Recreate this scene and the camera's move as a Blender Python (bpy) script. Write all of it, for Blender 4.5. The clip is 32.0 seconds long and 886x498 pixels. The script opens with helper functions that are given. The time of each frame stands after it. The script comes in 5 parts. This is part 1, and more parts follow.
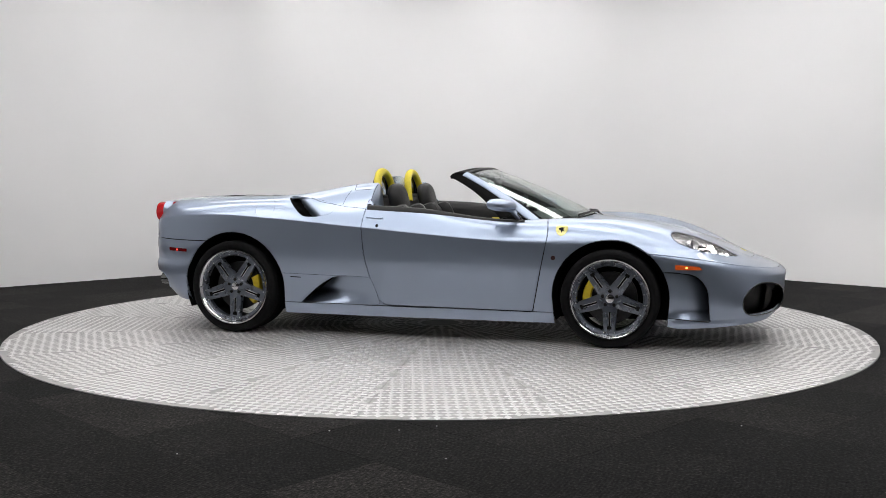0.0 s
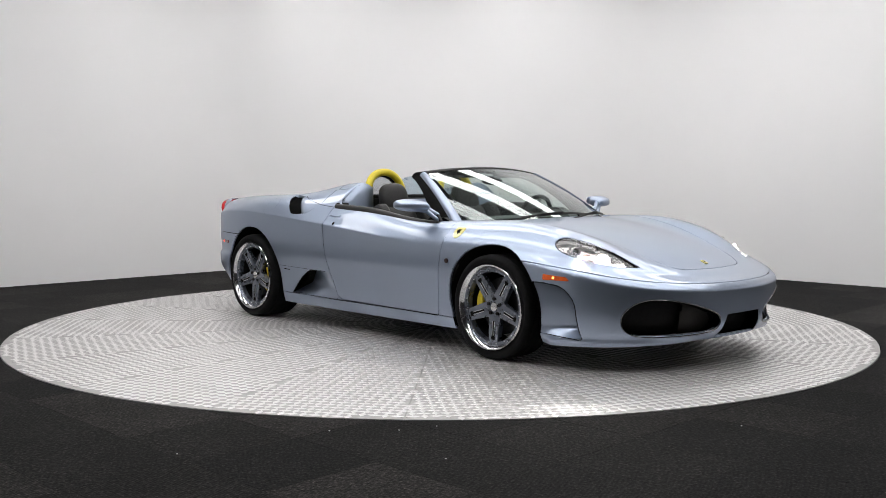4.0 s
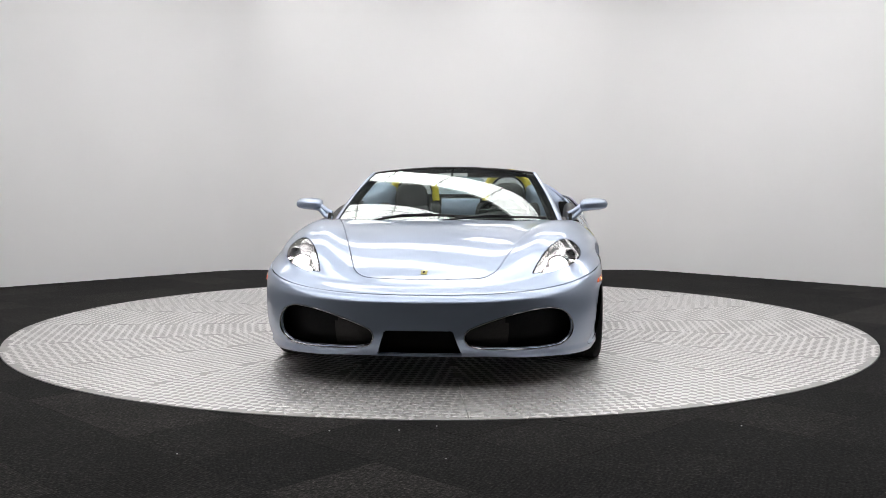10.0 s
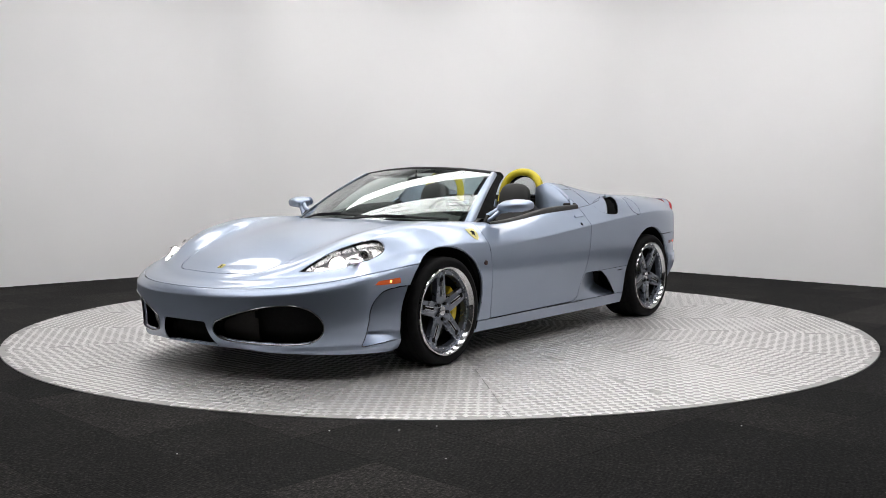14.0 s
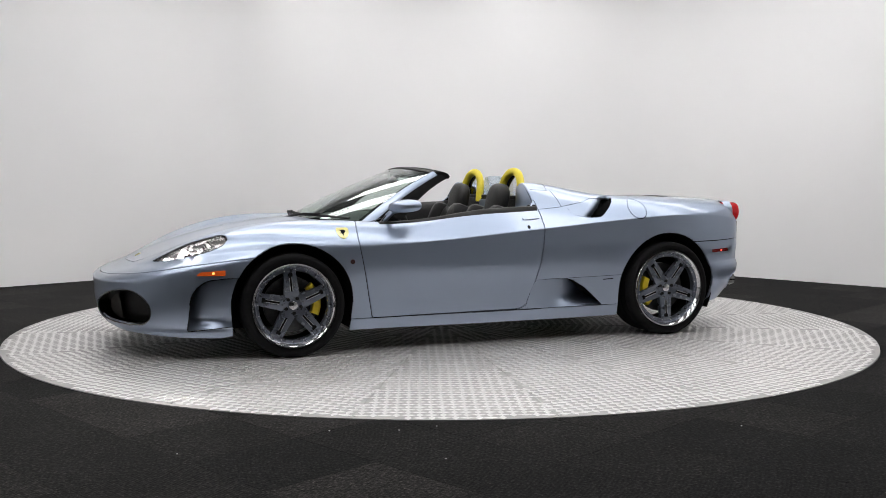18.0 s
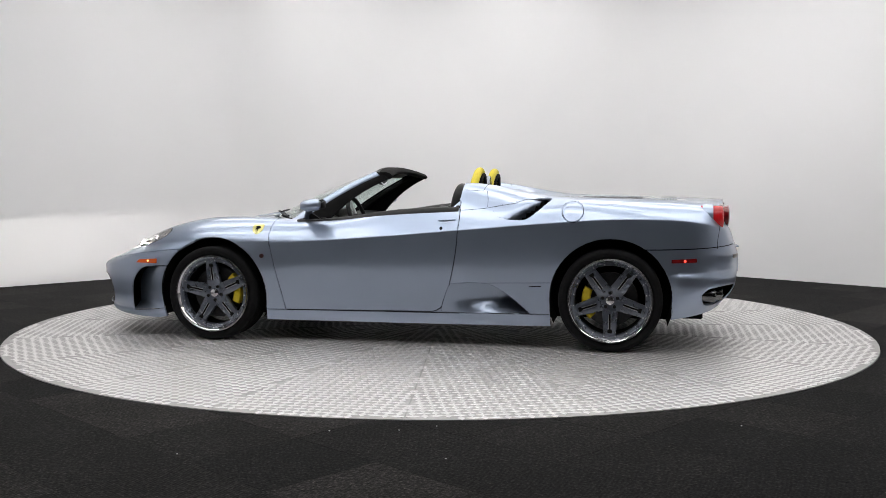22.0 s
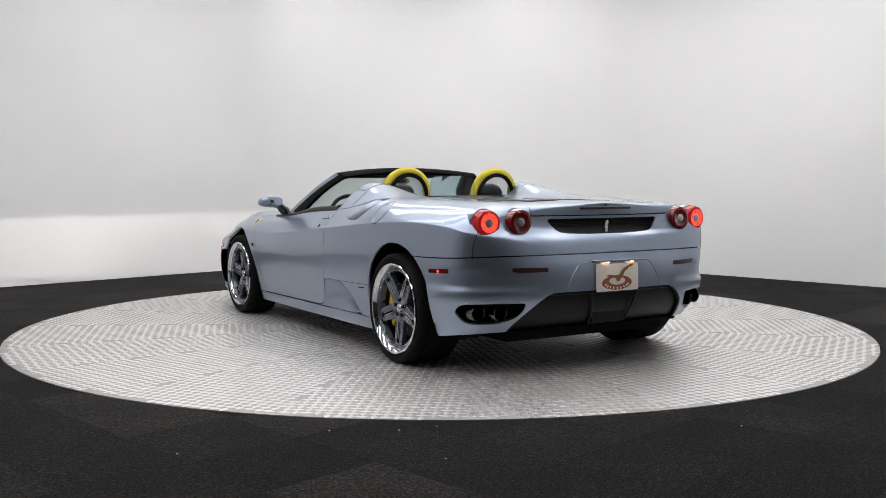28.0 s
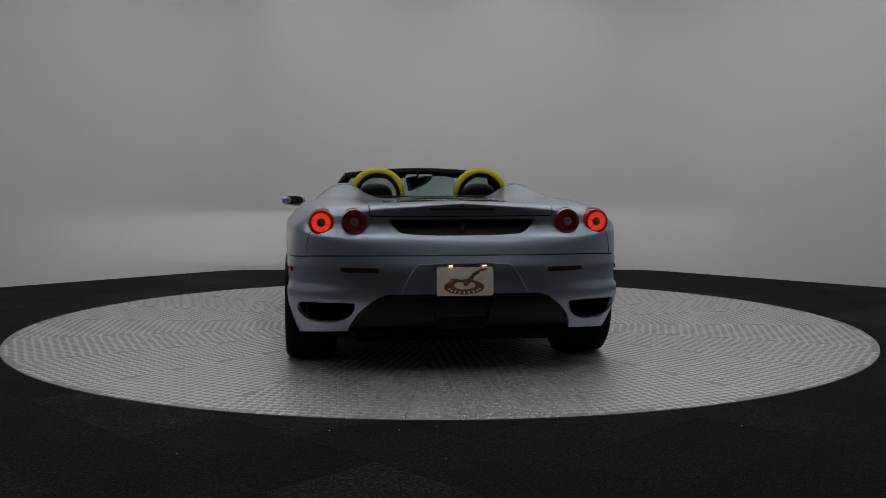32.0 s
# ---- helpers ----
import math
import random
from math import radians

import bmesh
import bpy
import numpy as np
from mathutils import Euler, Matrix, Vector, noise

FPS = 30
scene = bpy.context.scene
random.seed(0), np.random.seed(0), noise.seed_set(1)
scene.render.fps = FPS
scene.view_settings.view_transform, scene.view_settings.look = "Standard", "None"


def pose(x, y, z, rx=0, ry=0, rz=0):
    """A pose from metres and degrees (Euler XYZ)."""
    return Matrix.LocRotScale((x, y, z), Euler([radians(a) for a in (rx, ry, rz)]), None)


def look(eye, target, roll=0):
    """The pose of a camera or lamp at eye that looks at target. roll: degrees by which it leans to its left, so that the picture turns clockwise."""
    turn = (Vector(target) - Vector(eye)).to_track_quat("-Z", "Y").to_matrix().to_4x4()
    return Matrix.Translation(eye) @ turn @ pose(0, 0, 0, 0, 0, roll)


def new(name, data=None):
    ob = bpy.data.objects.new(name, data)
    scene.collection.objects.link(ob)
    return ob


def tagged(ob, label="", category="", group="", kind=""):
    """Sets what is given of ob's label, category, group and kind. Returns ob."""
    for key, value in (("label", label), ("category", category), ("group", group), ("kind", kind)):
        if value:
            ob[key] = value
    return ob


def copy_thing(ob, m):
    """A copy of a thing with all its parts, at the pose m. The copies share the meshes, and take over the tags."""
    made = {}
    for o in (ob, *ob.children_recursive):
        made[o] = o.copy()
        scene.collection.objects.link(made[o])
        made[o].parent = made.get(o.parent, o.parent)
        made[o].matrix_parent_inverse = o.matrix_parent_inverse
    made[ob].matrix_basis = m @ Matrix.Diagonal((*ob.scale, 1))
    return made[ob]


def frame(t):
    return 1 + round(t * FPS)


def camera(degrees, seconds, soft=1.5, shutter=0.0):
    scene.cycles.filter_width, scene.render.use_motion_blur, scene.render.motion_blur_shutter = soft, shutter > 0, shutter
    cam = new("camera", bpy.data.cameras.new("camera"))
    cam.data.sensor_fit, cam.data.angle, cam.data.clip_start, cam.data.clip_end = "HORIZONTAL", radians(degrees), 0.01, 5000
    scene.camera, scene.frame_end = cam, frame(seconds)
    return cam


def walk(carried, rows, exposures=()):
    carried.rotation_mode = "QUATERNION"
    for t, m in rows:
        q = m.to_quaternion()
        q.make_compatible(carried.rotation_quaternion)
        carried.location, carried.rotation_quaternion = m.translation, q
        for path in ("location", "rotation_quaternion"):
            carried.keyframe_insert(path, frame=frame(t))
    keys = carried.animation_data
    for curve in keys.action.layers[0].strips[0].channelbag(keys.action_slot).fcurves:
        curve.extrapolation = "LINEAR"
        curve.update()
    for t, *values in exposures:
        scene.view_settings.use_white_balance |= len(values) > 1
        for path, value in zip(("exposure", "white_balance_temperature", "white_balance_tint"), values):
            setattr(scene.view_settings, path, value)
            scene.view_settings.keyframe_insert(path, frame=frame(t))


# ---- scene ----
# ---------------- camera ----------------
cam = camera(48.51, 32.0, soft=0.75)
EYE = (0.0, -7.298, 1.056)
VIEW = look(EYE, (0.0195, 0.0, 0.550))
walk(cam, [(0, VIEW), (32, VIEW)],
     exposures=[(0, 0.0), (29.4, 0.0), (30.0, -0.06), (30.5, -0.3), (31.0, -0.62), (31.5, -1.0), (32.0, -1.48)])

# heading of the turntable, degrees, second by second; it slows down at the end
HEADING = [(0, -15.25), (1, -23.21), (2, -31.17), (3, -39.13), (4, -47.11), (5, -55.11), (6, -63.16), (7, -71.26),
           (8, -79.38), (9, -87.50), (10, -95.57), (11, -103.63), (12, -111.71), (13, -119.84), (14, -127.96),
           (15, -136.02), (16, -143.99), (17, -151.87), (18, -159.68), (19, -167.48), (20, -175.31), (21, -183.18),
           (22, -191.11), (23, -199.10), (24, -207.11), (25, -215.09), (26, -223.01), (27, -230.88), (28, -238.79),
           (29, -246.63), (30, -253.54), (30.5, -256.34), (31, -258.78), (31.5, -260.96), (32, -263.02)]
CAR_OFFSET = (0.028, 0.125)      # the car stands a little off the turntable's axis
DISC_R = 3.007
ROOM_H = 4.05

# ---------------- world ----------------
world = bpy.data.worlds.new("world")
world.use_nodes = True
world.node_tree.nodes["Background"].inputs[0].default_value = (0.5, 0.5, 0.52, 1)
world.node_tree.nodes["Background"].inputs[1].default_value = 0.02
scene.world = world
scene.view_settings.exposure = 0.0


# ---------------- materials ----------------
class Mat:
    """A procedural material: a principled surface and a few helpers for its nodes."""

    def __init__(self, name, color, rough=0.5, metal=0.0, **more):
        self.m = bpy.data.materials.new(name)
        self.m.use_nodes = True
        self.t = self.m.node_tree
        self.b = self.t.nodes["Principled BSDF"]
        self.set("Base Color", (*color, 1))
        self.set("Roughness", rough)
        self.set("Metallic", metal)
        for k, v in more.items():
            self.set(k.replace("_", " "), v)

    def set(self, key, value):
        self.b.inputs[key].default_value = value
        return self

    def node(self, kind, **vals):
        n = self.t.nodes.new(kind)
        for k, v in vals.items():
            n.inputs[k.replace("_", " ")].default_value = v
        return n

    def link(self, a, b):
        self.t.links.new(a, b)

    def coords(self):
        return self.node("ShaderNodeTexCoord").outputs["Object"]

    def noise(self, scale, detail=3.0, rough=0.5, vec=None):
        n = self.node("ShaderNodeTexNoise", Scale=scale, Detail=detail, Roughness=rough)
        self.link(vec if vec is not None else self.coords(), n.inputs["Vector"])
        return n.outputs["Fac"]

    def ramp(self, fac, stops):
        r = self.node("ShaderNodeValToRGB")
        while len(r.color_ramp.elements) < len(stops):
            r.color_ramp.elements.new(0.5)
        for e, (p, c) in zip(r.color_ramp.elements, stops):
            e.position, e.color = p, (*c, 1)
        self.link(fac, r.inputs[0])
        return r.outputs[0]

    def color(self, fac, stops):
        self.link(self.ramp(fac, stops), self.b.inputs["Base Color"])
        return self

    def rough(self, fac, lo, hi):
        r = self.node("ShaderNodeMapRange")
        r.inputs["To Min"].default_value, r.inputs["To Max"].default_value = lo, hi
        self.link(fac, r.inputs["Value"])
        self.link(r.outputs[0], self.b.inputs["Roughness"])
        return self

    def bump(self, fac, strength, dist=0.002, key="Normal"):
        n = self.node("ShaderNodeBump", Strength=strength, Distance=dist)
        self.link(fac, n.inputs["Height"])
        self.link(n.outputs[0], self.b.inputs[key])
        return self

    def glow(self, color, strength):
        self.set("Emission Color", (*color, 1))
        self.set("Emission Strength", strength)
        return self


def shade(c, k):
    return tuple(min(1.0, v * k) for v in c)


def simple(name, color, rough=0.5, metal=0.0, vary=0.15, scale=30.0, bump=0.0, **more):
    """A material whose tone varies a little in blotches and grain."""
    a = Mat(name, color, rough, metal, **more)
    n = a.noise(scale, 4.0)
    a.color(n, [(0.3, shade(color, 1 - vary)), (0.7, shade(color, 1 + vary))])
    a.rough(a.noise(scale * 0.37, 3.0), max(0.02, rough * 0.85), min(1.0, rough * 1.15))
    if bump:
        a.bump(a.noise(scale * 6, 2.0), bump)
    return a.m


def paint_material():
    c = (0.322, 0.380, 0.482)
    a = Mat("silver_blue_paint", c, 0.37, 0.95, Coat_Weight=0.75, Coat_Roughness=0.012, Coat_IOR=1.5)
    a.color(a.noise(1.7, 2.0), [(0.3, shade(c, 0.975)), (0.7, shade(c, 1.025))])
    a.rough(a.noise(2.6, 3.0), 0.35, 0.39)
    return a.m


def wall_material():
    a = Mat("white_vinyl_wall", (0.82, 0.815, 0.815), 0.62)
    n = a.noise(0.7, 2.0)
    a.color(n, [(0.25, (0.80, 0.797, 0.80)), (0.75, (0.845, 0.84, 0.84))])
    a.rough(a.noise(2.2, 3.0), 0.5, 0.7)
    a.bump(a.noise(1.3, 2.0), 0.15, 0.02)
    return a.m


def carpet_material():
    """Charcoal carpet tiles, laid with the pile turned from tile to tile."""
    a = Mat("charcoal_carpet_tile", (0.03, 0.03, 0.031), 0.95, Specular_IOR_Level=0.06, Sheen_Weight=0.025, Sheen_Roughness=0.4)
    info = a.node("ShaderNodeObjectInfo")
    big = a.noise(2.5, 3.0)
    fine = a.noise(75.0, 4.0, 0.75)
    base = a.ramp(info.outputs["Random"], [(0.0, (0.0135, 0.0134, 0.0136)), (0.45, (0.0185, 0.0179, 0.0175)), (0.8, (0.0262, 0.0249, 0.0241)), (1.0, (0.0350, 0.0330, 0.0317))])
    var = a.ramp(fine, [(0.30, (0.05, 0.05, 0.05)), (0.47, (0.42, 0.42, 0.42)), (0.60, (1.12, 1.10, 1.08)), (0.74, (3.3, 3.2, 3.1))])
    mix = a.node("ShaderNodeMix")
    mix.data_type, mix.blend_type = "RGBA", "MULTIPLY"
    mix.inputs[0].default_value = 1.0
    a.link(base, mix.inputs[6])
    a.link(var, mix.inputs[7])
    mix2 = a.node("ShaderNodeMix")
    mix2.data_type, mix2.blend_type = "RGBA", "MULTIPLY"
    mix2.inputs[0].default_value = 1.0
    a.link(mix.outputs[2], mix2.inputs[6])
    a.link(a.ramp(big, [(0.3, (0.82, 0.82, 0.82)), (0.7, (1.12, 1.12, 1.12))]), mix2.inputs[7])
    a.link(mix2.outputs[2], a.b.inputs["Base Color"])
    wave = a.node("ShaderNodeTexWave", Scale=28.0, Distortion=0.6)
    a.link(a.coords(), wave.inputs["Vector"])
    a.bump(wave.outputs["Fac"], 0.12, 0.003)
    return a.m


def plate_material():
    """Mill-finish aluminium tread plate, scuffed by tyres."""
    a = Mat("aluminium_tread_plate", (0.72, 0.71, 0.70), 0.36, 0.45)
    a.color(a.noise(3.0, 4.0), [(0.25, (0.31, 0.300, 0.295)), (0.55, (0.375, 0.364, 0.358)), (0.8, (0.43, 0.418, 0.411))])
    a.rough(a.noise(8.0, 4.0), 0.50, 0.62)
    a.bump(a.noise(60.0, 3.0), 0.12, 0.002)
    return a.m


def tread_material():
    a = Mat("worn_tread_lozenges", (0.7, 0.7, 0.69), 0.3, 0.7)
    a.color(a.noise(5.0, 3.0), [(0.3, (0.69, 0.675, 0.665)), (0.7, (0.80, 0.785, 0.775))])
    a.rough(a.noise(9.0, 3.0), 0.30, 0.40)
    return a.m


M = {
    "tread": tread_material(),
    "paint": paint_material(),
    "wall": wall_material(),
    "carpet": carpet_material(),
    "plate": plate_material(),
    "ceiling": simple("grey_ceiling_board", (0.24, 0.24, 0.245), 0.8, scale=4.0, vary=0.05),
    "housing": simple("white_enamel", (0.75, 0.75, 0.74), 0.4, scale=12.0, vary=0.04),
    "black": simple("black_plastic", (0.010, 0.010, 0.0105), 0.45, scale=60.0, vary=0.2, bump=0.05, Specular_IOR_Level=0.16),
    "matte": simple("matte_black", (0.005, 0.005, 0.005), 0.85, scale=40.0, Specular_IOR_Level=0.12),
    "rubber": simple("tyre_rubber", (0.0055, 0.0055, 0.006), 0.75, scale=50.0, vary=0.25, bump=0.1, Specular_IOR_Level=0.14),
    "chrome": simple("polished_chrome", (0.60, 0.60, 0.615), 0.10, 1.0, scale=20.0, vary=0.04),
    "gunmetal": simple("blue_grey_wheel_paint", (0.140, 0.157, 0.194), 0.28, 0.7, scale=80.0, vary=0.06, Coat_Weight=0.8),
    "yellow": simple("yellow_leather", (0.62, 0.50, 0.02), 0.5, scale=120.0, vary=0.1, bump=0.1),
    "caliper": simple("yellow_caliper_enamel", (0.62, 0.47, 0.02), 0.35, scale=40.0, vary=0.08),
    "leather": simple("black_leather", (0.011, 0.0108, 0.0108), 0.48, scale=140.0, vary=0.2, bump=0.15, Specular_IOR_Level=0.35),
    "iron": simple("cast_iron", (0.05, 0.05, 0.052), 0.45, 0.8, scale=60.0),
    # for the unseen dark screen added behind the camera
    "shutter": simple("dark_grey_screen_paint", (0.035, 0.036, 0.04), 0.6, scale=6.0, vary=0.1),
    "gap": simple("dark_steel_frame", (0.02, 0.02, 0.02), 0.7, scale=20.0),
}
tube = Mat("fluorescent_tube", (0.9, 0.9, 0.9), 0.4)
tube.glow((1.0, 0.985, 0.985), 4.95)
M["tube"] = tube.m
g = Mat("windscreen_glass", (0.77, 0.89, 0.845), 0.0, Transmission_Weight=1.0, IOR=1.45)
M["glass"] = g.m


# ---------------- building helpers ----------------
def link_bm(name, bm, material, smooth=True):
    me = bpy.data.meshes.new(name)
    bmesh.ops.recalc_face_normals(bm, faces=bm.faces)
    bm.to_mesh(me)
    bm.free()
    me.materials.append(material)
    for p in me.polygons:
        p.use_smooth = smooth
    return me


def sharp(me, degrees=35):
    me.set_sharp_from_angle(angle=radians(degrees))
    return me


def part(name, bm, material, parent, label="", angle=35):
    """Links a bmesh as one mesh object under a thing or a part."""
    ob = new(name, sharp(link_bm(name, bm, material), angle))
    ob.parent = parent
    if label:
        tagged(ob, label)
    return ob


def thing(name, label, category, group="", kind=""):
    return tagged(new(name), label, category, group, kind)


def box(bm, size, at, bevel=0.0, rot=None):
    m = Matrix.Translation(at)
    if rot is not None:
        m = m @ rot
    v = bmesh.ops.create_cube(bm, size=1, matrix=m @ Matrix.Diagonal((*size, 1)))["verts"]
    if bevel:
        e = {e for w in v for e in w.link_edges}
        bmesh.ops.bevel(bm, geom=list(e), offset=bevel, segments=2, affect="EDGES", profile=0.6)
    return v


def cylinder(bm, r, depth, m, seg=32, r2=None):
    return bmesh.ops.create_cone(bm, cap_ends=True, segments=seg, radius1=r, radius2=r if r2 is None else r2, depth=depth, matrix=m)["verts"]


def lathe(bm, profile, m, seg=64):
    """Turns (radius, height) pairs about the z axis of m."""
    rings = []
    for r, h in profile:
        rings.append([bm.verts.new(m @ Vector((r * math.cos(2 * math.pi * k / seg), r * math.sin(2 * math.pi * k / seg), h))) for k in range(seg)])
    for a, b in zip(rings, rings[1:]):
        for k in range(seg):
            bm.faces.new((a[k], a[(k + 1) % seg], b[(k + 1) % seg], b[k]))
    return rings


def sweep(bm, pts, radius, seg=12, flat=1.0, closed=False):
    """A round tube along the points."""
    pts = [Vector(p) for p in pts]
    n = len(pts)
    rings, side = [], None
    for i, p in enumerate(pts):
        if closed:
            d = (pts[(i + 1) % n] - pts[i - 1]).normalized()
        else:
            d = (pts[min(i + 1, n - 1)] - pts[max(i - 1, 0)]).normalized()
        if side is None:
            side = d.orthogonal().normalized()
        side = (side - d * side.dot(d)).normalized()
        up = d.cross(side)
        r = radius[i] if isinstance(radius, (list, tuple)) else radius
        rings.append([bm.verts.new(p + side * r * math.cos(2 * math.pi * k / seg) + up * r * flat * math.sin(2 * math.pi * k / seg)) for k in range(seg)])
    pairs = list(zip(rings, rings[1:])) + ([(rings[-1], rings[0])] if closed else [])
    for a, b in pairs:
        for k in range(seg):
            bm.faces.new((a[k], a[(k + 1) % seg], b[(k + 1) % seg], b[k]))
    if not closed:
        bm.faces.new(rings[0])
        bm.faces.new(rings[-1])
    return rings


def prism(bm, outline, depth, m, bevel=0.0):
    """A flat outline (x, y) with thickness along z of m."""
    lo = [bm.verts.new(m @ Vector((x, y, 0))) for x, y in outline]
    hi = [bm.verts.new(m @ Vector((x, y, depth))) for x, y in outline]
    n = len(lo)
    faces = [bm.faces.new(lo[::-1]), bm.faces.new(hi)]
    for k in range(n):
        faces.append(bm.faces.new((lo[k], lo[(k + 1) % n], hi[(k + 1) % n], hi[k])))
    if bevel:
        bmesh.ops.bevel(bm, geom=list(faces[1].edges), offset=bevel, segments=2, affect="EDGES", profile=0.6)


# ---------------- the room ----------------
# eight-sided photo booth: plan corners, counter-clockwise, inside faces
PLAN = [(-2.45, 4.36), (-6.2, 0.60), (-6.2, -9.6), (6.2, -9.6), (6.2, 0.60), (2.45, 4.36)]


def rounded_plan(pts, radius, seg=8):
    out, n = [], len(pts)
    for i in range(n):
        p, a, b = Vector(pts[i]), Vector(pts[i - 1]), Vector(pts[(i + 1) % n])
        da, db = (a - p).normalized(), (b - p).normalized()
        half = da.angle(db) / 2
        cut = radius / math.tan(half)
        s, e = p + da * cut, p + db * cut
        for k in range(seg + 1):
            f = k / seg
            out.append(((1 - f) ** 2 * s.x + 2 * f * (1 - f) * p.x + f * f * e.x, (1 - f) ** 2 * s.y + 2 * f * (1 - f) * p.y + f * f * e.y))
    return out


def walls():
    """One continuous sheet of white vinyl round the booth, with a board behind it."""
    pts = rounded_plan(PLAN, 0.7)
    bm = bmesh.new()
    n = len(pts)
    c = Vector((0, -2.5))
    rows = []
    for z, grow in ((0.0, 0.0), (ROOM_H, 0.0), (ROOM_H, 0.12), (0.0, 0.12)):
        rows.append([])
        for i, p in enumerate(pts):
            a, b = Vector(pts[i - 1]), Vector(pts[(i + 1) % n])
            d = (b - a).normalized()
            o = Vector((d.y, -d.x))
            if o.dot(Vector(p) - c) < 0:
                o = -o
            q = Vector(p) + o * grow
            rows[-1].append(bm.verts.new((q.x, q.y, z)))
    for k in range(4):
        a, b = rows[k], rows[(k + 1) % 4]
        for i in range(n):
            bm.faces.new((a[i], a[(i + 1) % n], b[(i + 1) % n], b[i]))
    ob = new("wall", sharp(link_bm("wall", bm, M["wall"]), 50))
    return tagged(ob, "seamless white vinyl wall round the photo booth", "wall", kind="structure")


def floor_and_ceiling():
    bm = bmesh.new()
    box(bm, (14, 16, 0.1), (0, -2.6, -0.075))
    tagged(new("floor", link_bm("floor", bm, M["gap"], False)), "dark slab under the charcoal carpet tiles", "floor", kind="structure")
    bm = bmesh.new()
    box(bm, (14, 16, 0.1), (0, -2.6, ROOM_H + 0.05))
    tagged(new("ceiling", link_bm("ceiling", bm, M["ceiling"], False)), "plain grey ceiling over the photo booth", "ceiling", kind="structure")


def dark_screen():
    """Dark slats added out of view behind the camera, to darken the car's reflections."""
    bm = bmesh.new()
    for k in range(31):
        box(bm, (11.4, 0.03, 0.118), (0, -9.53, 0.06 + 0.12 * k), 0.01)
    tagged(new("door_1", link_bm("door_1", bm, M["shutter"], False)), "dark grey roller door closing the booth", "door", kind="structure")


walls()
dark_screen()
floor_and_ceiling()

# ---------------- ceiling lights ----------------
LIGHT_TURN = -36.0       # degrees by which the rows of tubes lie askew in the room
LIGHT_Z = 3.68


def ceiling_light():
    root = thing("ceiling_light", "white three-tube fluorescent batten hung below the ceiling", "ceiling light", "rows of ceiling lights")
    bm = bmesh.new()
    box(bm, (1.2, 0.54, 0.04), (0, 0, 0.075), 0.008)
    part("housing", bm, M["housing"], root)
    for y in (-0.19, 0.0, 0.19):
        bm = bmesh.new()
        cylinder(bm, 0.05, 1.17, Matrix.Diagonal((1, 1.65, 0.8, 1)) @ pose(0, y / 1.65, 0.0, 0, 90, 0), 16)
        part("diffuser", bm, M["tube"], root, "glowing white tube diffuser")
    for x in (-0.594, 0.594):
        bm = bmesh.new()
        box(bm, (0.012, 0.56, 0.10), (x, 0, 0.005), 0.004)
        part("end_cap", bm, M["housing"], root)
    for x in (-0.4, 0.4):
        bm = bmesh.new()
        cylinder(bm, 0.004, 0.30, pose(x, 0, 0.22), 8)
        part("hanger", bm, M["housing"], root)
    return root


def ceiling_lights():
    spots = []
    turn = Matrix.Rotation(radians(LIGHT_TURN), 2)
    for row in range(-4, 4):
        for k in range(-5, 6):
            p = turn @ Vector((k * 1.203 + (row % 2) * 0.4, row * 1.45 + 0.3))
            if abs(p.x) < 4.4 and -4.9 < p.y < 3.6 and abs(p.x) + p.y < 5.9:
                spots.append(p)
    first = ceiling_light()
    first.matrix_basis = pose(*spots[0], LIGHT_Z, 0, 0, LIGHT_TURN)
    for p in spots[1:]:
        copy_thing(first, pose(*p, LIGHT_Z, 0, 0, LIGHT_TURN))


ceiling_lights()

# ---------------- turntable ----------------
SECTORS = 20


def tread_plate():
    """One sector of the turntable deck: a sheet with raised lozenges that turn by a right angle from one to the next."""
    half = math.pi / SECTORS
    a, ln, wd, hi = 0.053, 0.0380, 0.0185, 0.0013
    verts, faces = [], []
    rim = [(0.13 * math.cos(-half), 0.13 * math.sin(-half)), (0.13 * math.cos(half), 0.13 * math.sin(half))]
    rim += [(DISC_R * math.cos(half - 2 * half * k / 10), DISC_R * math.sin(half - 2 * half * k / 10)) for k in range(11)]
    gap = 0.0009
    rim = [(x, y - math.copysign(gap, y)) for x, y in rim]
    n = len(rim)
    verts += [(x, y, 0.0) for x, y in rim] + [(x, y, -0.012) for x, y in rim]
    faces.append(tuple(range(n))[::-1])
    for k in range(n):
        faces.append((k, (k + 1) % n, n + (k + 1) % n, n + k))
    for i in range(3, int(DISC_R / a) + 1):
        for j in range(-12, 13):
            x, y = i * a, j * a
            if math.hypot(x, y) > DISC_R - 0.03 or abs(y) > math.tan(half) * x - 0.004:
                continue
            b = len(verts)
            pts = [(-ln, 0, 0), (0, -wd, 0), (ln, 0, 0), (0, wd, 0), (-ln * 0.72, 0, hi), (0, -wd * 0.62, hi), (ln * 0.72, 0, hi), (0, wd * 0.62, hi)]
            for px, py, pz in pts:
                if (i + j) % 2:
                    px, py = -py, px
                verts.append((x + px, y + py, pz))
            faces += [(b + k, b + (k + 1) % 4, b + 4 + (k + 1) % 4, b + 4 + k) for k in range(4)] + [(b + 4, b + 5, b + 6, b + 7)]
    me = bpy.data.meshes.new("tread_plate")
    me.from_pydata(verts, [], faces)
    me.materials.append(M["plate"])
    me.materials.append(M["tread"])
    for k, p in enumerate(me.polygons):
        p.material_index = 1 if k > n else 0
    return me


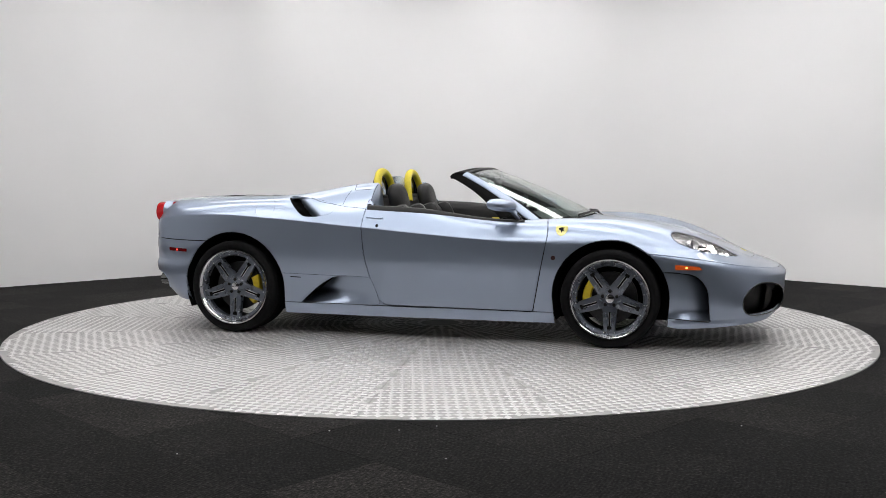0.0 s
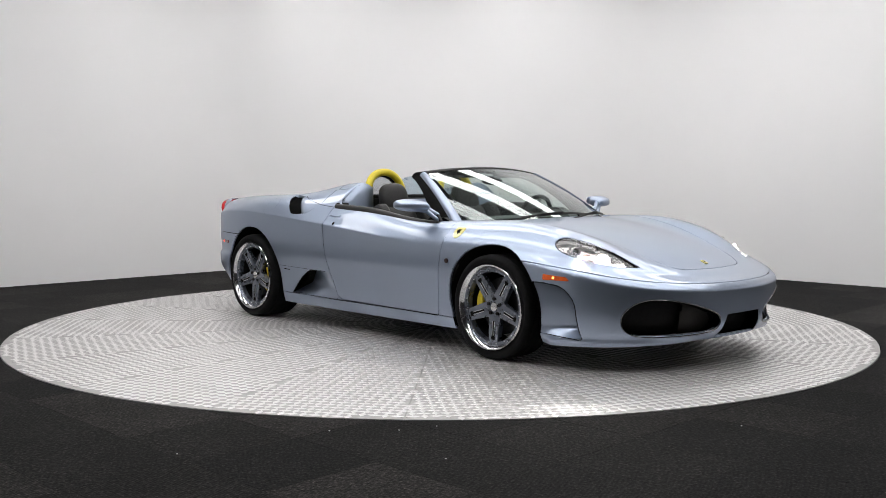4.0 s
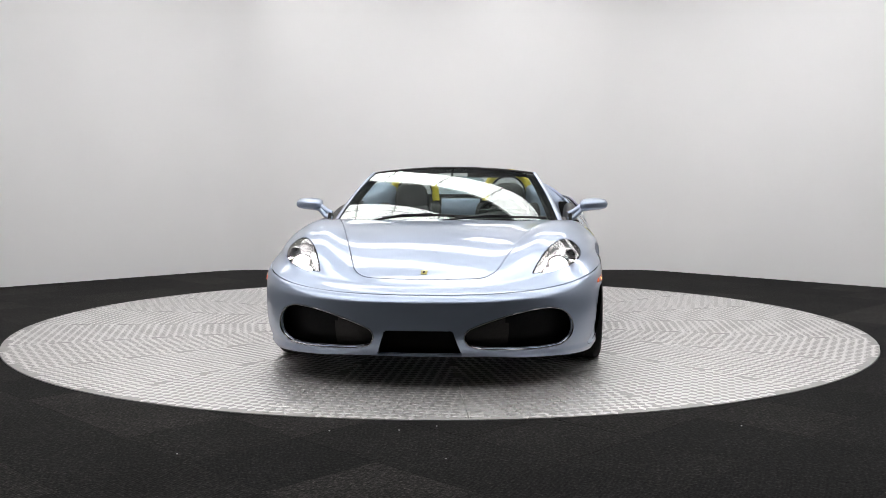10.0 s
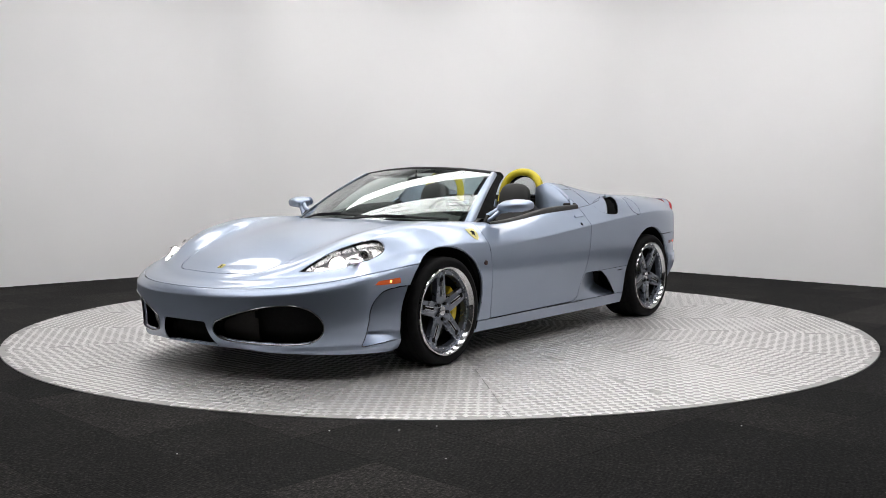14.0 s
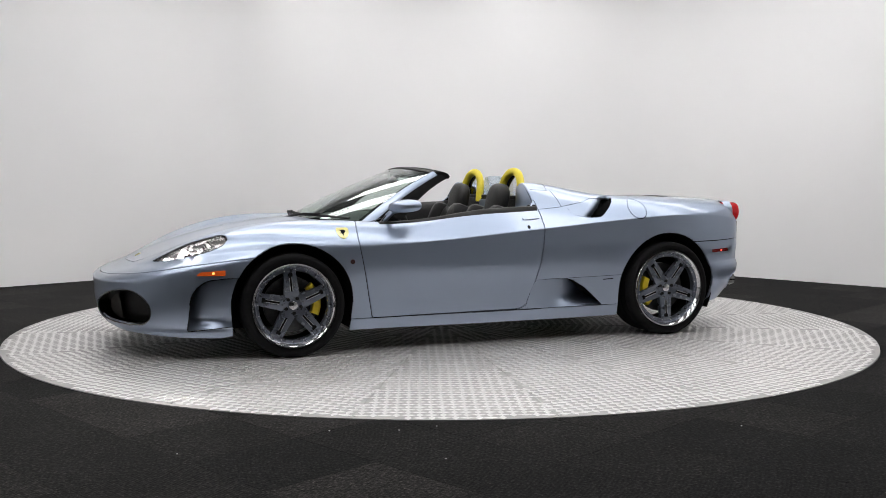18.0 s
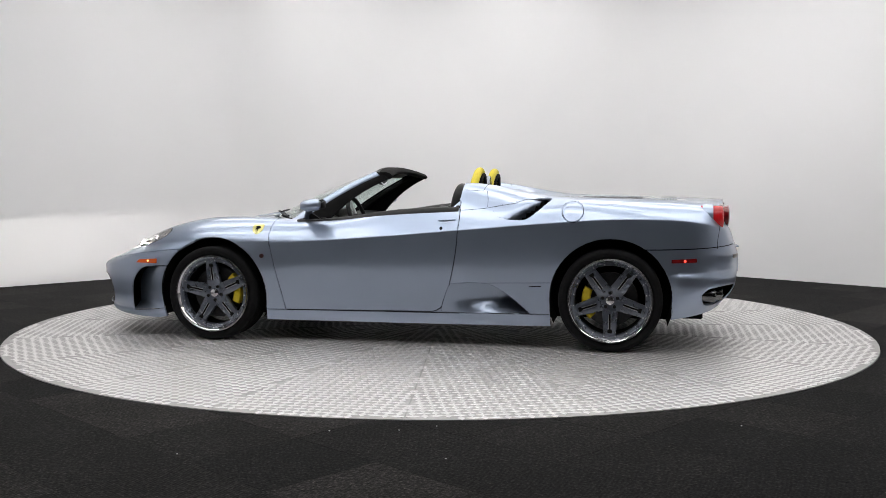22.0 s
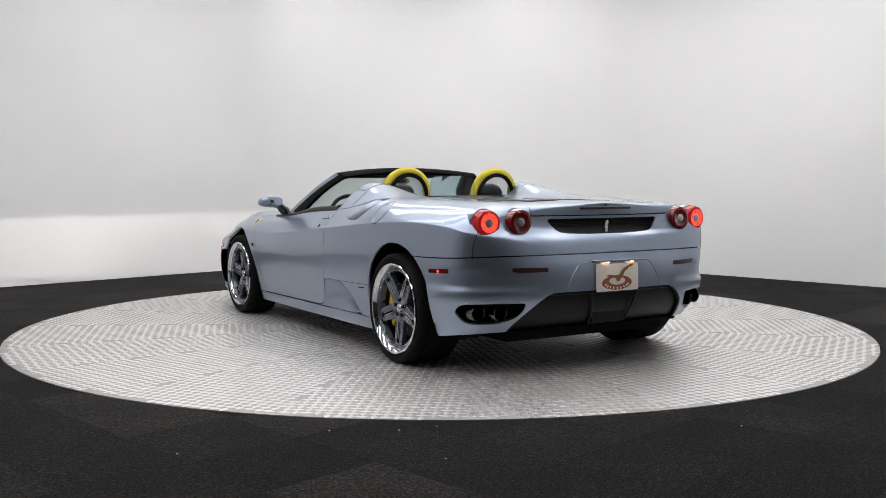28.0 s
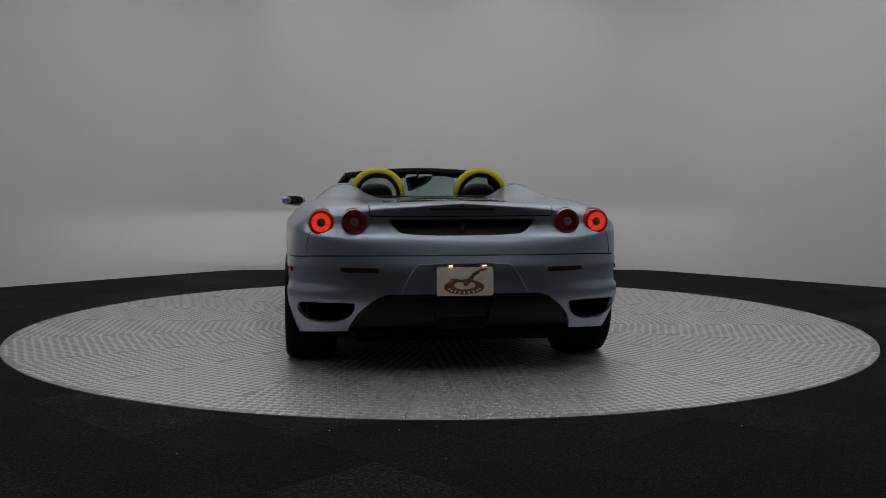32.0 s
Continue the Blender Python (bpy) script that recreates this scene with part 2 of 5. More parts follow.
def turntable():
    root = thing("turntable", "round aluminium tread-plate turntable set into the carpet", "turntable")
    me = tread_plate()
    for k in range(SECTORS):
        ob = new("tread_plate", me)
        ob.parent = root
        ob.matrix_basis = pose(0, 0, 0, 0, 0, 17 + 18 * k)
    bm = bmesh.new()
    lathe(bm, [(0.0001, -0.013), (DISC_R + 0.004, -0.013), (DISC_R + 0.004, -0.02), (0.0001, -0.02)], Matrix(), 96)
    part("frame", bm, M["gap"], root)
    bm = bmesh.new()
    lathe(bm, [(0.0001, 0.0), (0.127, 0.0), (0.127, -0.012), (0.0001, -0.012)], Matrix(), 48)
    part("hub_cover", bm, M["plate"], root)
    bolt = bmesh.new()
    lathe(bolt, [(0.0001, 0.003), (0.004, 0.0025), (0.006, 0.0)], Matrix(), 12)
    me = link_bm("bolt", bolt, M["plate"])
    for k in range(SECTORS):
        for s in (-0.012, 0.012):
            for r in (DISC_R - 0.035, DISC_R * 0.62):
                th = radians(8 + 18 * k)
                ob = new("bolt", me)
                ob.parent = root
                ob.location = (r * math.cos(th) - s * math.sin(th), r * math.sin(th) + s * math.cos(th), 0.0005)
    return root


TURNTABLE = turntable()

# ---------------- the car: body surface ----------------
# car space: x forward from mid-wheelbase, y to the car's left, z up from the deck
AXLE = 1.30
FRONT_HUB, REAR_HUB = 0.312, 0.320
CAR = thing("car", "silver-blue open sports car with yellow roll hoops on the turntable", "car")


def curve(pts):
    """A smooth monotone curve through a few (x, value) pairs, as a function of arrays."""
    pts = sorted(pts)
    x = np.array([p[0] for p in pts], float)
    y = np.array([p[1] for p in pts], float)
    h = np.diff(x)
    d = np.diff(y) / h
    m = np.zeros(len(x))
    m[0], m[-1] = d[0], d[-1]
    for i in range(1, len(x) - 1):
        if d[i - 1] * d[i] > 0:
            w1, w2 = 2 * h[i] + h[i - 1], h[i] + 2 * h[i - 1]
            m[i] = (w1 + w2) / (w1 / d[i - 1] + w2 / d[i])

    def at(q):
        q = np.asarray(q, float)
        k = np.clip(np.searchsorted(x, q) - 1, 0, len(x) - 2)
        t = (np.clip(q, x[0], x[-1]) - x[k]) / h[k]
        return ((2 * t**3 - 3 * t**2 + 1) * y[k] + (t**3 - 2 * t**2 + t) * h[k] * m[k] + (-2 * t**3 + 3 * t**2) * y[k + 1] + (t**3 - t**2) * h[k] * m[k + 1])

    def soft(q):
        q = np.asarray(q, float)
        return sum(w * at(q + o) for o, w in ((-0.06, 0.1), (-0.03, 0.22), (0, 0.36), (0.03, 0.22), (0.06, 0.1)))

    return soft


class Row:
    """A lengthwise line of the body: plan half-width and height along x, rounded off at nose and tail."""

    def __init__(self, xf, xr, lf, nf, lr, nr, width, height):
        self.xf, self.xr, self.lf, self.nf, self.lr, self.nr = xf, xr, lf, nf, lr, nr
        self.width, self.height = curve(width), curve(height)

    def points(self, s):
        x = self.xf - (self.xf - self.xr) * s
        a = np.clip((self.xf - x) / self.lf, 0, 1)
        b = np.clip((x - self.xr) / self.lr, 0, 1)
        cap = (1 - (1 - a) ** self.nf) ** (1 / self.nf) * (1 - (1 - b) ** self.nr) ** (1 / self.nr)
        return np.stack([x, self.width(x) * cap, self.height(x)], 1)


ROWS = [
    # sill edge
    Row(2.345, -2.025, 0.74, 2.3, 0.45, 2.5, [(-2, .86), (-1.7, .895), (-.9, .890), (.9, .890), (1.7, .895), (2.2, .88)],
        [(-2.02, .248), (-1.66, .200), (-1.2, .150), (-.9, .142), (0, .137), (.9, .137), (1.7, .138), (2.05, .150), (2.27, .166)]),
    Row(2.385, -2.085, 0.76, 2.3, 0.45, 2.5, [(-2, .88), (-1.7, .918), (-.9, .912), (.9, .912), (1.7, .932), (2.2, .91)],
        [(-2.08, .312), (-1.66, .27), (-1.2, .23), (-.9, .215), (.9, .205), (1.7, .205), (2.34, .212)]),
    Row(2.408, -2.12, 0.77, 2.3, 0.45, 2.9, [(-2, .90), (-1.7, .94), (-1.3, .946), (-.9, .933), (0, .934), (.9, .945), (1.3, .955), (1.7, .955), (2.2, .93)],
        [(-2.12, .42), (-1.66, .40), (-.9, .37), (.9, .36), (1.6, .36), (1.95, .33), (2.40, .295)]),
    Row(2.415, -2.125, 0.78, 2.3, 0.45, 2.9, [(-2, .90), (-1.7, .935), (-1.3, .964), (-.9, .958), (0, .962), (.9, .972), (1.3, .972), (1.7, .955), (2.2, .93)],
        [(-2.12, .555), (-1.66, .53), (-.9, .51), (.9, .49), (1.5, .50), (1.9, .480), (2.415, .428)]),
    # under the seam
    Row(2.416, -2.118, 0.78, 2.3, 0.42, 3.0, [(-2, .90), (-1.7, .937), (-1.3, .967), (-.9, .964), (0, .966), (.9, .977), (1.3, .972), (1.7, .950), (2.2, .92)],
        [(-2.1, .605), (-1.66, .575), (-.9, .57), (.9, .54), (1.5, .555), (1.7, .545), (1.9, .530), (2.1, .495), (2.416, .452)]),
    # seam of both bumpers
    Row(2.378, -2.098, 0.745, 2.28, 0.38, 3.2, [(-2, .89), (-1.7, .936), (-1.3, .967), (-.9, .967), (0, .968), (.9, .979), (1.3, .968), (1.7, .94), (2.2, .90)],
        [(-2.06, .655), (-1.85, .634), (-1.53, .622), (-.9, .635), (.4, .60), (.95, .585), (1.5, .604), (1.68, .587), (1.9, .560), (2.1, .522), (2.378, .482)]),
    # just under the crease
    Row(2.30, -2.062, 0.66, 2.22, 0.30, 3.4, [(-1.9, .895), (-1.7, .925), (-1.4, .960), (-1, .968), (-.6, .966), (-.25, .967), (.3, .971), (.95, .978), (1.3, .950), (1.6, .905), (1.9, .845), (2.2, .82)],
        [(-2.06, .745), (-1.7, .808), (-1.4, .812), (-1, .791), (-.75, .772), (-.5, .748), (-.25, .728), (0, .705), (.5, .668), (.95, .648), (1.15, .652), (1.4, .656), (1.6, .640), (1.9, .594), (2.1, .550), (2.30, .506)]),
    # crease along the flank
    Row(2.27, -2.047, 0.64, 2.2, 0.27, 3.4, [(-1.9, .888), (-1.7, .920), (-1.4, .958), (-1, .967), (-.6, .965), (-.25, .966), (.3, .970), (.95, .974), (1.3, .945), (1.6, .895), (1.9, .83), (2.2, .80)],
        [(-2.05, .762), (-1.7, .822), (-1.4, .825), (-1, .803), (-.75, .784), (-.5, .760), (-.25, .740), (0, .717), (.5, .680), (.95, .667), (1.15, .669), (1.4, .672), (1.6, .655), (1.9, .605), (2.1, .558), (2.27, .518)]),
    # just above the crease
    Row(2.25, -2.036, 0.61, 2.15, 0.25, 3.4, [(-1.9, .877), (-1.7, .908), (-1.4, .947), (-1, .956), (-.6, .954), (-.25, .955), (.3, .960), (.95, .962), (1.3, .930), (1.6, .882), (1.9, .815), (2.2, .79)],
        [(-2.04, .779), (-1.7, .836), (-1.4, .839), (-1, .816), (-.75, .797), (-.5, .773), (-.25, .753), (0, .730), (.5, .696), (.95, .693), (1.15, .700), (1.4, .698), (1.6, .675), (1.9, .617), (2.1, .567), (2.25, .526)]),
    # upper shoulder
    Row(2.15, -2.02, 0.47, 2.1, 0.20, 3.0, [(-1.9, .838), (-1.7, .825), (-1.4, .862), (-1.1, .878), (-.92, .879), (-.8, .870), (-.68, .860), (-.3, .866), (.3, .882), (.6, .880), (.95, .862), (1.3, .81), (1.6, .775), (1.9, .72), (2.1, .70)],
        [(-2.02, .828), (-1.8, .882), (-1.6, .902), (-1.4, .91), (-1.1, .917), (-.92, .911), (-.8, .901), (-.68, .889), (-.3, .862), (0, .835), (.4, .80), (.7, .782), (.95, .792), (1.3, .794), (1.6, .750), (1.9, .668), (2.15, .56)]),
    # crest of the wings and of the head fairings
    Row(2.05, -2.025, 0.36, 2.1, 0.17, 2.8, [(-1.9, .715), (-1.4, .69), (-1, .70), (-.7, .66), (-.4, .625), (0, .70), (.5, .76), (.95, .76), (1.3, .705), (1.6, .665), (1.9, .60)],
        [(-2.02, .893), (-1.8, .922), (-1.6, .937), (-1.3, .948), (-1, .955), (-.84, .972), (-.65, 1.014), (-.48, 1.050), (-.36, 1.064), (-.15, 1.04), (.4, .81), (.75, .798), (.95, .813), (1.3, .812), (1.6, .768), (1.9, .668), (2.05, .603)]),
    # inner
    Row(1.96, -2.027, 0.32, 2.1, 0.13, 3.2, [(-1.9, .42), (-1.4, .42), (-.4, .42), (.95, .46), (1.3, .43), (1.9, .36)],
        [(-2.02, .919), (-1.85, .932), (-1.6, .934), (-1.2, .94), (-.8, .945), (-.4, .95), (.2, .815), (.75, .802), (.95, .814), (1.3, .776), (1.6, .727), (1.9, .655), (1.96, .634)]),
    # beside the centre
    Row(1.89, -2.03, 0.30, 2.1, 0.11, 3.2, [(-1.9, .22), (.95, .23), (1.9, .19)],
        [(-2.02, .929), (-1.8, .940), (-1.4, .939), (-.8, .942), (-.4, .948), (.2, .82), (.75, .81), (.95, .8285), (1.3, .7905), (1.6, .7395), (1.89, .671)]),
    # centre
    Row(1.86, -2.03, 0.3, 2.0, 0.3, 2.0, [(-2, 0), (2, 0)],
        [(-1.985, .930), (-1.8, .944), (-1.4, .940), (-.8, .94), (-.4, .945), (.2, .82), (.75, .81), (.95, .830), (1.3, .794), (1.6, .744), (1.86, .684)]),
]
NU, SUB = 270, 8
SEAM_V = 5 * SUB


def spline_matrix(t, q):
    """The matrix that takes values at knots t to a natural cubic spline's values at q."""
    n = len(t)
    h = np.diff(t)
    A, R = np.zeros((n, n)), np.zeros((n, n))
    A[0, 0] = A[-1, -1] = 1
    for i in range(1, n - 1):
        A[i, i - 1], A[i, i], A[i, i + 1] = h[i - 1], 2 * (h[i - 1] + h[i]), h[i]
        R[i, i - 1], R[i, i], R[i, i + 1] = 6 / h[i - 1], -6 / h[i - 1] - 6 / h[i], 6 / h[i]
    S = np.linalg.solve(A, R)
    out = np.zeros((len(q), n))
    for r, x in enumerate(q):
        i = min(max(int(np.searchsorted(t, x)) - 1, 0), n - 2)
        a, b = (t[i + 1] - x) / h[i], (x - t[i]) / h[i]
        out[r, i] += a
        out[r, i + 1] += b
        out[r] += ((a**3 - a) * S[i] + (b**3 - b) * S[i + 1]) * h[i] ** 2 / 6
    return out


def body_grid():
    s = 0.5 * (1 - np.cos(np.pi * np.linspace(0, 1, NU + 1)))
    rows = np.stack([r.points(s) for r in ROWS])
    ghost = rows[-2] * np.array([1, -1, 1])
    rows = np.concatenate([rows, ghost[None]])
    chord = np.linalg.norm(np.diff(rows, axis=0), axis=2).mean(1)
    t = np.concatenate([[0], np.cumsum(chord**0.8)])
    q = np.concatenate([np.linspace(t[k], t[k + 1], SUB, endpoint=False) for k in range(len(ROWS) - 1)] + [[t[len(ROWS) - 1]]])
    return np.einsum("qr,rud->qud", spline_matrix(t, q), rows)


def fair(g, su, sv):
    """Evens the surface out: a soft average along and across, mirrored at the middle of the car."""
    flip = np.array([1, -1, 1])

    def kernel(s):
        k = np.exp(-0.5 * (np.arange(-3 * s, 3 * s + 1) / s) ** 2)
        return k / k.sum()

    ku, kv = kernel(su), kernel(sv)
    n, m = len(ku) // 2, len(kv) // 2
    w = np.concatenate([g[:, 1 : n + 1][:, ::-1] * flip, g, g[:, -n - 1 : -1][:, ::-1] * flip], 1)
    g = sum(k * w[:, i : i + g.shape[1]] for i, k in enumerate(ku))
    low = 2 * g[:1] - g[1 : m + 1][::-1]
    w = np.concatenate([low, g, g[-m - 1 : -1][::-1] * flip], 0)
    return sum(k * w[i : i + g.shape[0]] for i, k in enumerate(kv))


GRID = fair(body_grid(), 4, 2)


def smoothstep(v, lo, hi):
    t = np.clip((v - lo) / (hi - lo), 0, 1)
    return t * t * (3 - 2 * t)


def even_hood(g):
    """Lays the top of the nose as one gentle sheet: a crowned lid, a shallow valley and a wing crest on each side."""
    x, y, z = g[..., 0], np.abs(g[..., 1]), g[..., 2]
    row = np.arange(g.shape[0])[:, None] / SUB + 0 * x
    sel = (x > 0.92) & (row > 8.2) & (y < 0.78)

    def terms(x, y):
        u = (x - 1.55) / 0.6
        crest = np.exp(-(((y - (0.76 - 0.17 * (x - 0.95))) / 0.135) ** 2))
        return np.stack([u**i for i in range(5)] + [crest * u**i for i in range(4)], -1)

    crown = 0.085 * y**2
    k = np.linalg.lstsq(terms(x[sel], y[sel]), (z + crown)[sel], rcond=None)[0]
    fit = terms(x, y) @ k - crown
    w = sel * smoothstep(row, 8.2, 9.6) * (1 - smoothstep(y, 0.62, 0.76)) * smoothstep(x, 0.95, 1.15)
    out = g.copy()
    out[..., 2] = z + w * (fit - z)
    return out


GRID = fair(even_hood(GRID), 2, 1)


def lips(g):
    """Two ledges pressed into the bumpers: over the exhausts, and the splitter along the foot of the nose."""
    x, y, z = g[..., 0], np.abs(g[..., 1]), g[..., 2]
    n = grid_normals(g)
    if n[3 * SUB, NU // 2, 1] < 0:
        n = -n
    rear = smoothstep(-x, 1.60, 1.72) * smoothstep(y, .42, .72) * smoothstep(.492 - z, 0, .022) * (1 - smoothstep(.492 - z, .05, .22))
    front = smoothstep(x, 1.66, 1.72) * smoothstep(y, .30, .55) * smoothstep(.190 - z, 0, .016)
    return g + n * (.013 * rear + .014 * front)[..., None]


def grid_normals(g):
    full = np.concatenate([g, g[::-1][1:] * np.array([1, -1, 1])])
    dv = np.gradient(full, axis=0)
    du = np.gradient(full, axis=1)
    # at nose and tail the lengthwise step runs across the car
    du[:, 0] = (0, 1, 0)
    du[:, -1] = (0, -1, 0)
    half = np.arange(full.shape[0]) >= g.shape[0]
    du[half, 0] = (0, -1, 0)
    du[half, -1] = (0, 1, 0)
    n = np.cross(du, dv)
    n = n[: g.shape[0]]
    n /= np.linalg.norm(n, axis=2, keepdims=True) + 1e-9
    return n


GRID = lips(GRID)
GRID[-1, :, 1] = 0
GRID[:, 0, 1] = 0
GRID[:, -1, 1] = 0


NORMALS = grid_normals(GRID)
if NORMALS[3 * SUB, NU // 2, 1] < 0:
    NORMALS = -NORMALS


def half_body():
    bm = bmesh.new()
    lay = bm.verts.layers.float_vector.new("n")
    row = bm.faces.layers.int.new("row")
    nv = GRID.shape[0]
    vs = [[None] * (NU + 1) for _ in range(nv)]
    for j in range(nv):
        for i in range(NU + 1):
            v = bm.verts.new(GRID[j, i])
            v[lay] = NORMALS[j, i]
            vs[j][i] = v
    for j in range(nv - 1):
        for i in range(NU):
            f = bm.faces.new((vs[j][i], vs[j][i + 1], vs[j + 1][i + 1], vs[j + 1][i]))
            f[row] = j
    bmesh.ops.remove_doubles(bm, verts=bm.verts, dist=1e-6)
    return bm


SIDE, TOP, FRONT = (0, 2), (0, 1), (1, 2)      # the two axes that each view keeps


def inside(p, poly):
    x, y = p
    odd = False
    for (ax, ay), (bx, by) in zip(poly, poly[1:] + poly[:1]):
        if (ay > y) != (by > y) and x < ax + (y - ay) * (bx - ax) / (by - ay):
            odd = not odd
    return odd


def cut(bm, poly, view, where):
    """Scores the outline poly, seen in that view, into the faces that where() accepts."""
    i, j = view
    lo = (min(p[0] for p in poly) - 0.06, min(p[1] for p in poly) - 0.06)
    hi = (max(p[0] for p in poly) + 0.06, max(p[1] for p in poly) + 0.06)
    near = set()
    for f in bm.faces:
        c = f.calc_center_median()
        if lo[0] < c[i] < hi[0] and lo[1] < c[j] < hi[1] and where(c, f):
            near.add(f)
    for a, b in zip(poly, poly[1:] + poly[:1]):
        ln = math.hypot(b[0] - a[0], b[1] - a[1])
        if ln < 1e-6:
            continue
        mx, my = (a[0] + b[0]) / 2, (a[1] + b[1]) / 2
        pick = []
        for f in near:
            if not f.is_valid:
                continue
            for v in f.verts:
                if math.hypot(v.co[i] - mx, v.co[j] - my) < ln / 2 + 0.035:
                    pick.append(f)
                    break
        if not pick:
            continue
        co, no = Vector((0, 0, 0)), Vector((0, 0, 0))
        co[i], co[j] = a
        no[i], no[j] = -(b[1] - a[1]) / ln, (b[0] - a[0]) / ln
        geom = list({g for f in pick for g in (f, *f.edges, *f.verts)})
        out = bmesh.ops.bisect_plane(bm, geom=geom, dist=2e-4, plane_co=co, plane_no=no)["geom"]
        near = {f for f in near if f.is_valid} | {g for g in out if isinstance(g, bmesh.types.BMFace)}


def rounded(pts, r, seg=5):
    """A closed outline with its corners rounded; r is one radius, or one a corner."""
    out, n = [], len(pts)
    for k in range(n):
        p, a, b = Vector(pts[k]), Vector(pts[k - 1]), Vector(pts[(k + 1) % n])
        rr = r[k] if isinstance(r, (list, tuple)) else r
        rr = min(rr, (a - p).length * 0.49, (b - p).length * 0.49)
        s, e = p + (a - p).normalized() * rr, p + (b - p).normalized() * rr
        for m in range(seg + 1):
            f = m / seg
            out.append(tuple((1 - f) ** 2 * s + 2 * f * (1 - f) * p + f * f * e))
    return out


def circle(cx, cy, r, seg=48, squash=1.0):
    return [(cx + r * math.cos(2 * math.pi * k / seg), cy + r * squash * math.sin(2 * math.pi * k / seg)) for k in range(seg)]


def arch(cx, cz, r, foot):
    """A wheel arch: a half circle that runs straight down to the sill."""
    return [(cx + r * math.cos(math.pi * k / 26), cz + r * math.sin(math.pi * k / 26)) for k in range(27)] + [(cx - foot, 0.02), (cx + foot, 0.02)]


OUTLINES = {
    # name: outline, view, faces it applies to
    "arch_f": (arch(AXLE, 0.318, 0.366, 0.345), SIDE, lambda c, f: c.y > 0.5 and c.z < 0.76),
    "arch_r": (arch(-AXLE, 0.328, 0.372, 0.362), SIDE, lambda c, f: c.y > 0.5 and c.z < 0.78),
    "door": (rounded([(.805, .212), (.905, .70), (.90, .775), (.86, .86), (-.345, .93), (-.355, .80), (-.335, .56), (-.26, .27), (-.20, .222)],
                     [.015, .10, .03, .01, .01, .1, .1, .08, .05]), SIDE, lambda c, f: c.y > 0.7),
    "sill": ([(1.2, .208), (-1.2, .222), (-1.2, .0), (1.2, .0)], SIDE, lambda c, f: c.y > 0.7 and c.z < 0.3),
    "scoop": (rounded([(-.255, .30), (-.295, .405), (-.40, .412), (-.545, .415), (-.665, .345), (-.80, .226), (-.235, .226)],
                      [.04, .02, .05, .09, .1, .006, .02]), SIDE, lambda c, f: c.y > 0.7),
    "vent": (rounded([(1.915, .178), (1.895, .40), (1.82, .475), (1.70, .488), (1.62, .488), (1.62, .20)], [.01, .08, .06, .03, .003, .003]), SIDE, lambda c, f: c.y > 0.6 and c.x > 1.5),
    "hood": (rounded([(1.02, .67), (1.02, -.67), (1.40, -.572), (1.80, -.462), (2.10, -.378), (2.178, -.31), (2.212, 0), (2.178, .31), (2.10, .378), (1.80, .462), (1.40, .572)],
                     [.0, .0, .2, .2, .08, .06, .3, .06, .08, .2, .2]), TOP, lambda c, f: c.z > 0.5 and c.x > 0.7),
    "lamp": (rounded([(2.085, .565), (2.035, .655), (1.965, .722), (1.875, .783), (1.775, .825), (1.70, .835), (1.662, .800), (1.680, .742), (1.755, .690), (1.865, .640), (1.985, .596)],
                     [.015, .06, .08, .08, .05, .05, .05, .05, .08, .08, .05]), TOP, lambda c, f: f.normal.z > 0.15 and c.z > 0.53),
    "grille": (rounded([(.226, .272), (.243, .310), (.32, .343), (.45, .384), (.57, .409), (.675, .414), (.737, .388), (.775, .336), (.779, .285), (.763, .246), (.718, .212), (.63, .201), (.48, .204), (.32, .211), (.248, .231)],
                       [.02, .02, .05, .05, .06, .05, .04, .03, .03, .03, .04, .05, .05, .05, .02]), FRONT, lambda c, f: c.x > 1.7 and c.z < 0.5),
    "mouth": (rounded([(-.17, .305), (.17, .305), (.215, .174), (-.215, .174)], .012), FRONT, lambda c, f: c.x > 2.0 and c.z < 0.4),
    "cockpit": ([(1.10, 0.0), (1.09, .25), (1.04, .50), (.93, .68), (.80, .80), (.62, .845), (.2, .852), (-.30, .835), (-.335, .80), (-.345, .60), (-.40, .52), (-.46, .50), (-.46, -.02), (1.10, -.02)],
                TOP, lambda c, f: c.z > 0.7),
    "fuel": (circle(-1.067, .868, .066, 32), SIDE, lambda c, f: c.y > 0.6),
    "inlet": (rounded([(-.560, .880), (-.585, .835), (-.665, .815), (-.765, .812), (-.812, .838), (-.868, .886), (-.938, .948), (-.885, .949), (-.74, .930), (-.61, .905)],
                      [.03, .03, .03, .04, .05, .05, .03, .03, .04, .03]), SIDE, lambda c, f: c.y > 0.72),
    "lid": (rounded([(-.98, .34), (-.98, -.34), (-1.60, -.50), (-2.2, -.50), (-2.2, .50), (-1.60, .50)], [.06, .06, .1, 0, 0, .1]), TOP, lambda c, f: c.z > 0.865 and c.x < -0.8),
    "exhaust": (rounded([(.572, .412), (.88, .405), (.895, .36), (.83, .285), (.68, .288), (.595, .33)], [.03, .04, .05, .06, .05, .05]), FRONT, lambda c, f: c.x < -1.7 and c.z < 0.6),
    "diffuser": (rounded([(-.44, .452), (.44, .452), (.56, .36), (.62, .25), (.60, .1), (-.60, .1), (-.62, .25), (-.56, .36)], [.05, .05, .1, .05, 0, 0, .05, .1]), FRONT, lambda c, f: c.x < -1.7 and c.z < 0.6),
    "tail_grille": (rounded([(-.40, .845), (.40, .845), (.34, .775), (.2, .765), (-.2, .765), (-.34, .775)], [.02, .02, .04, .05, .05, .04]), FRONT, lambda c, f: c.x < -1.85 and c.z > 0.7),
}


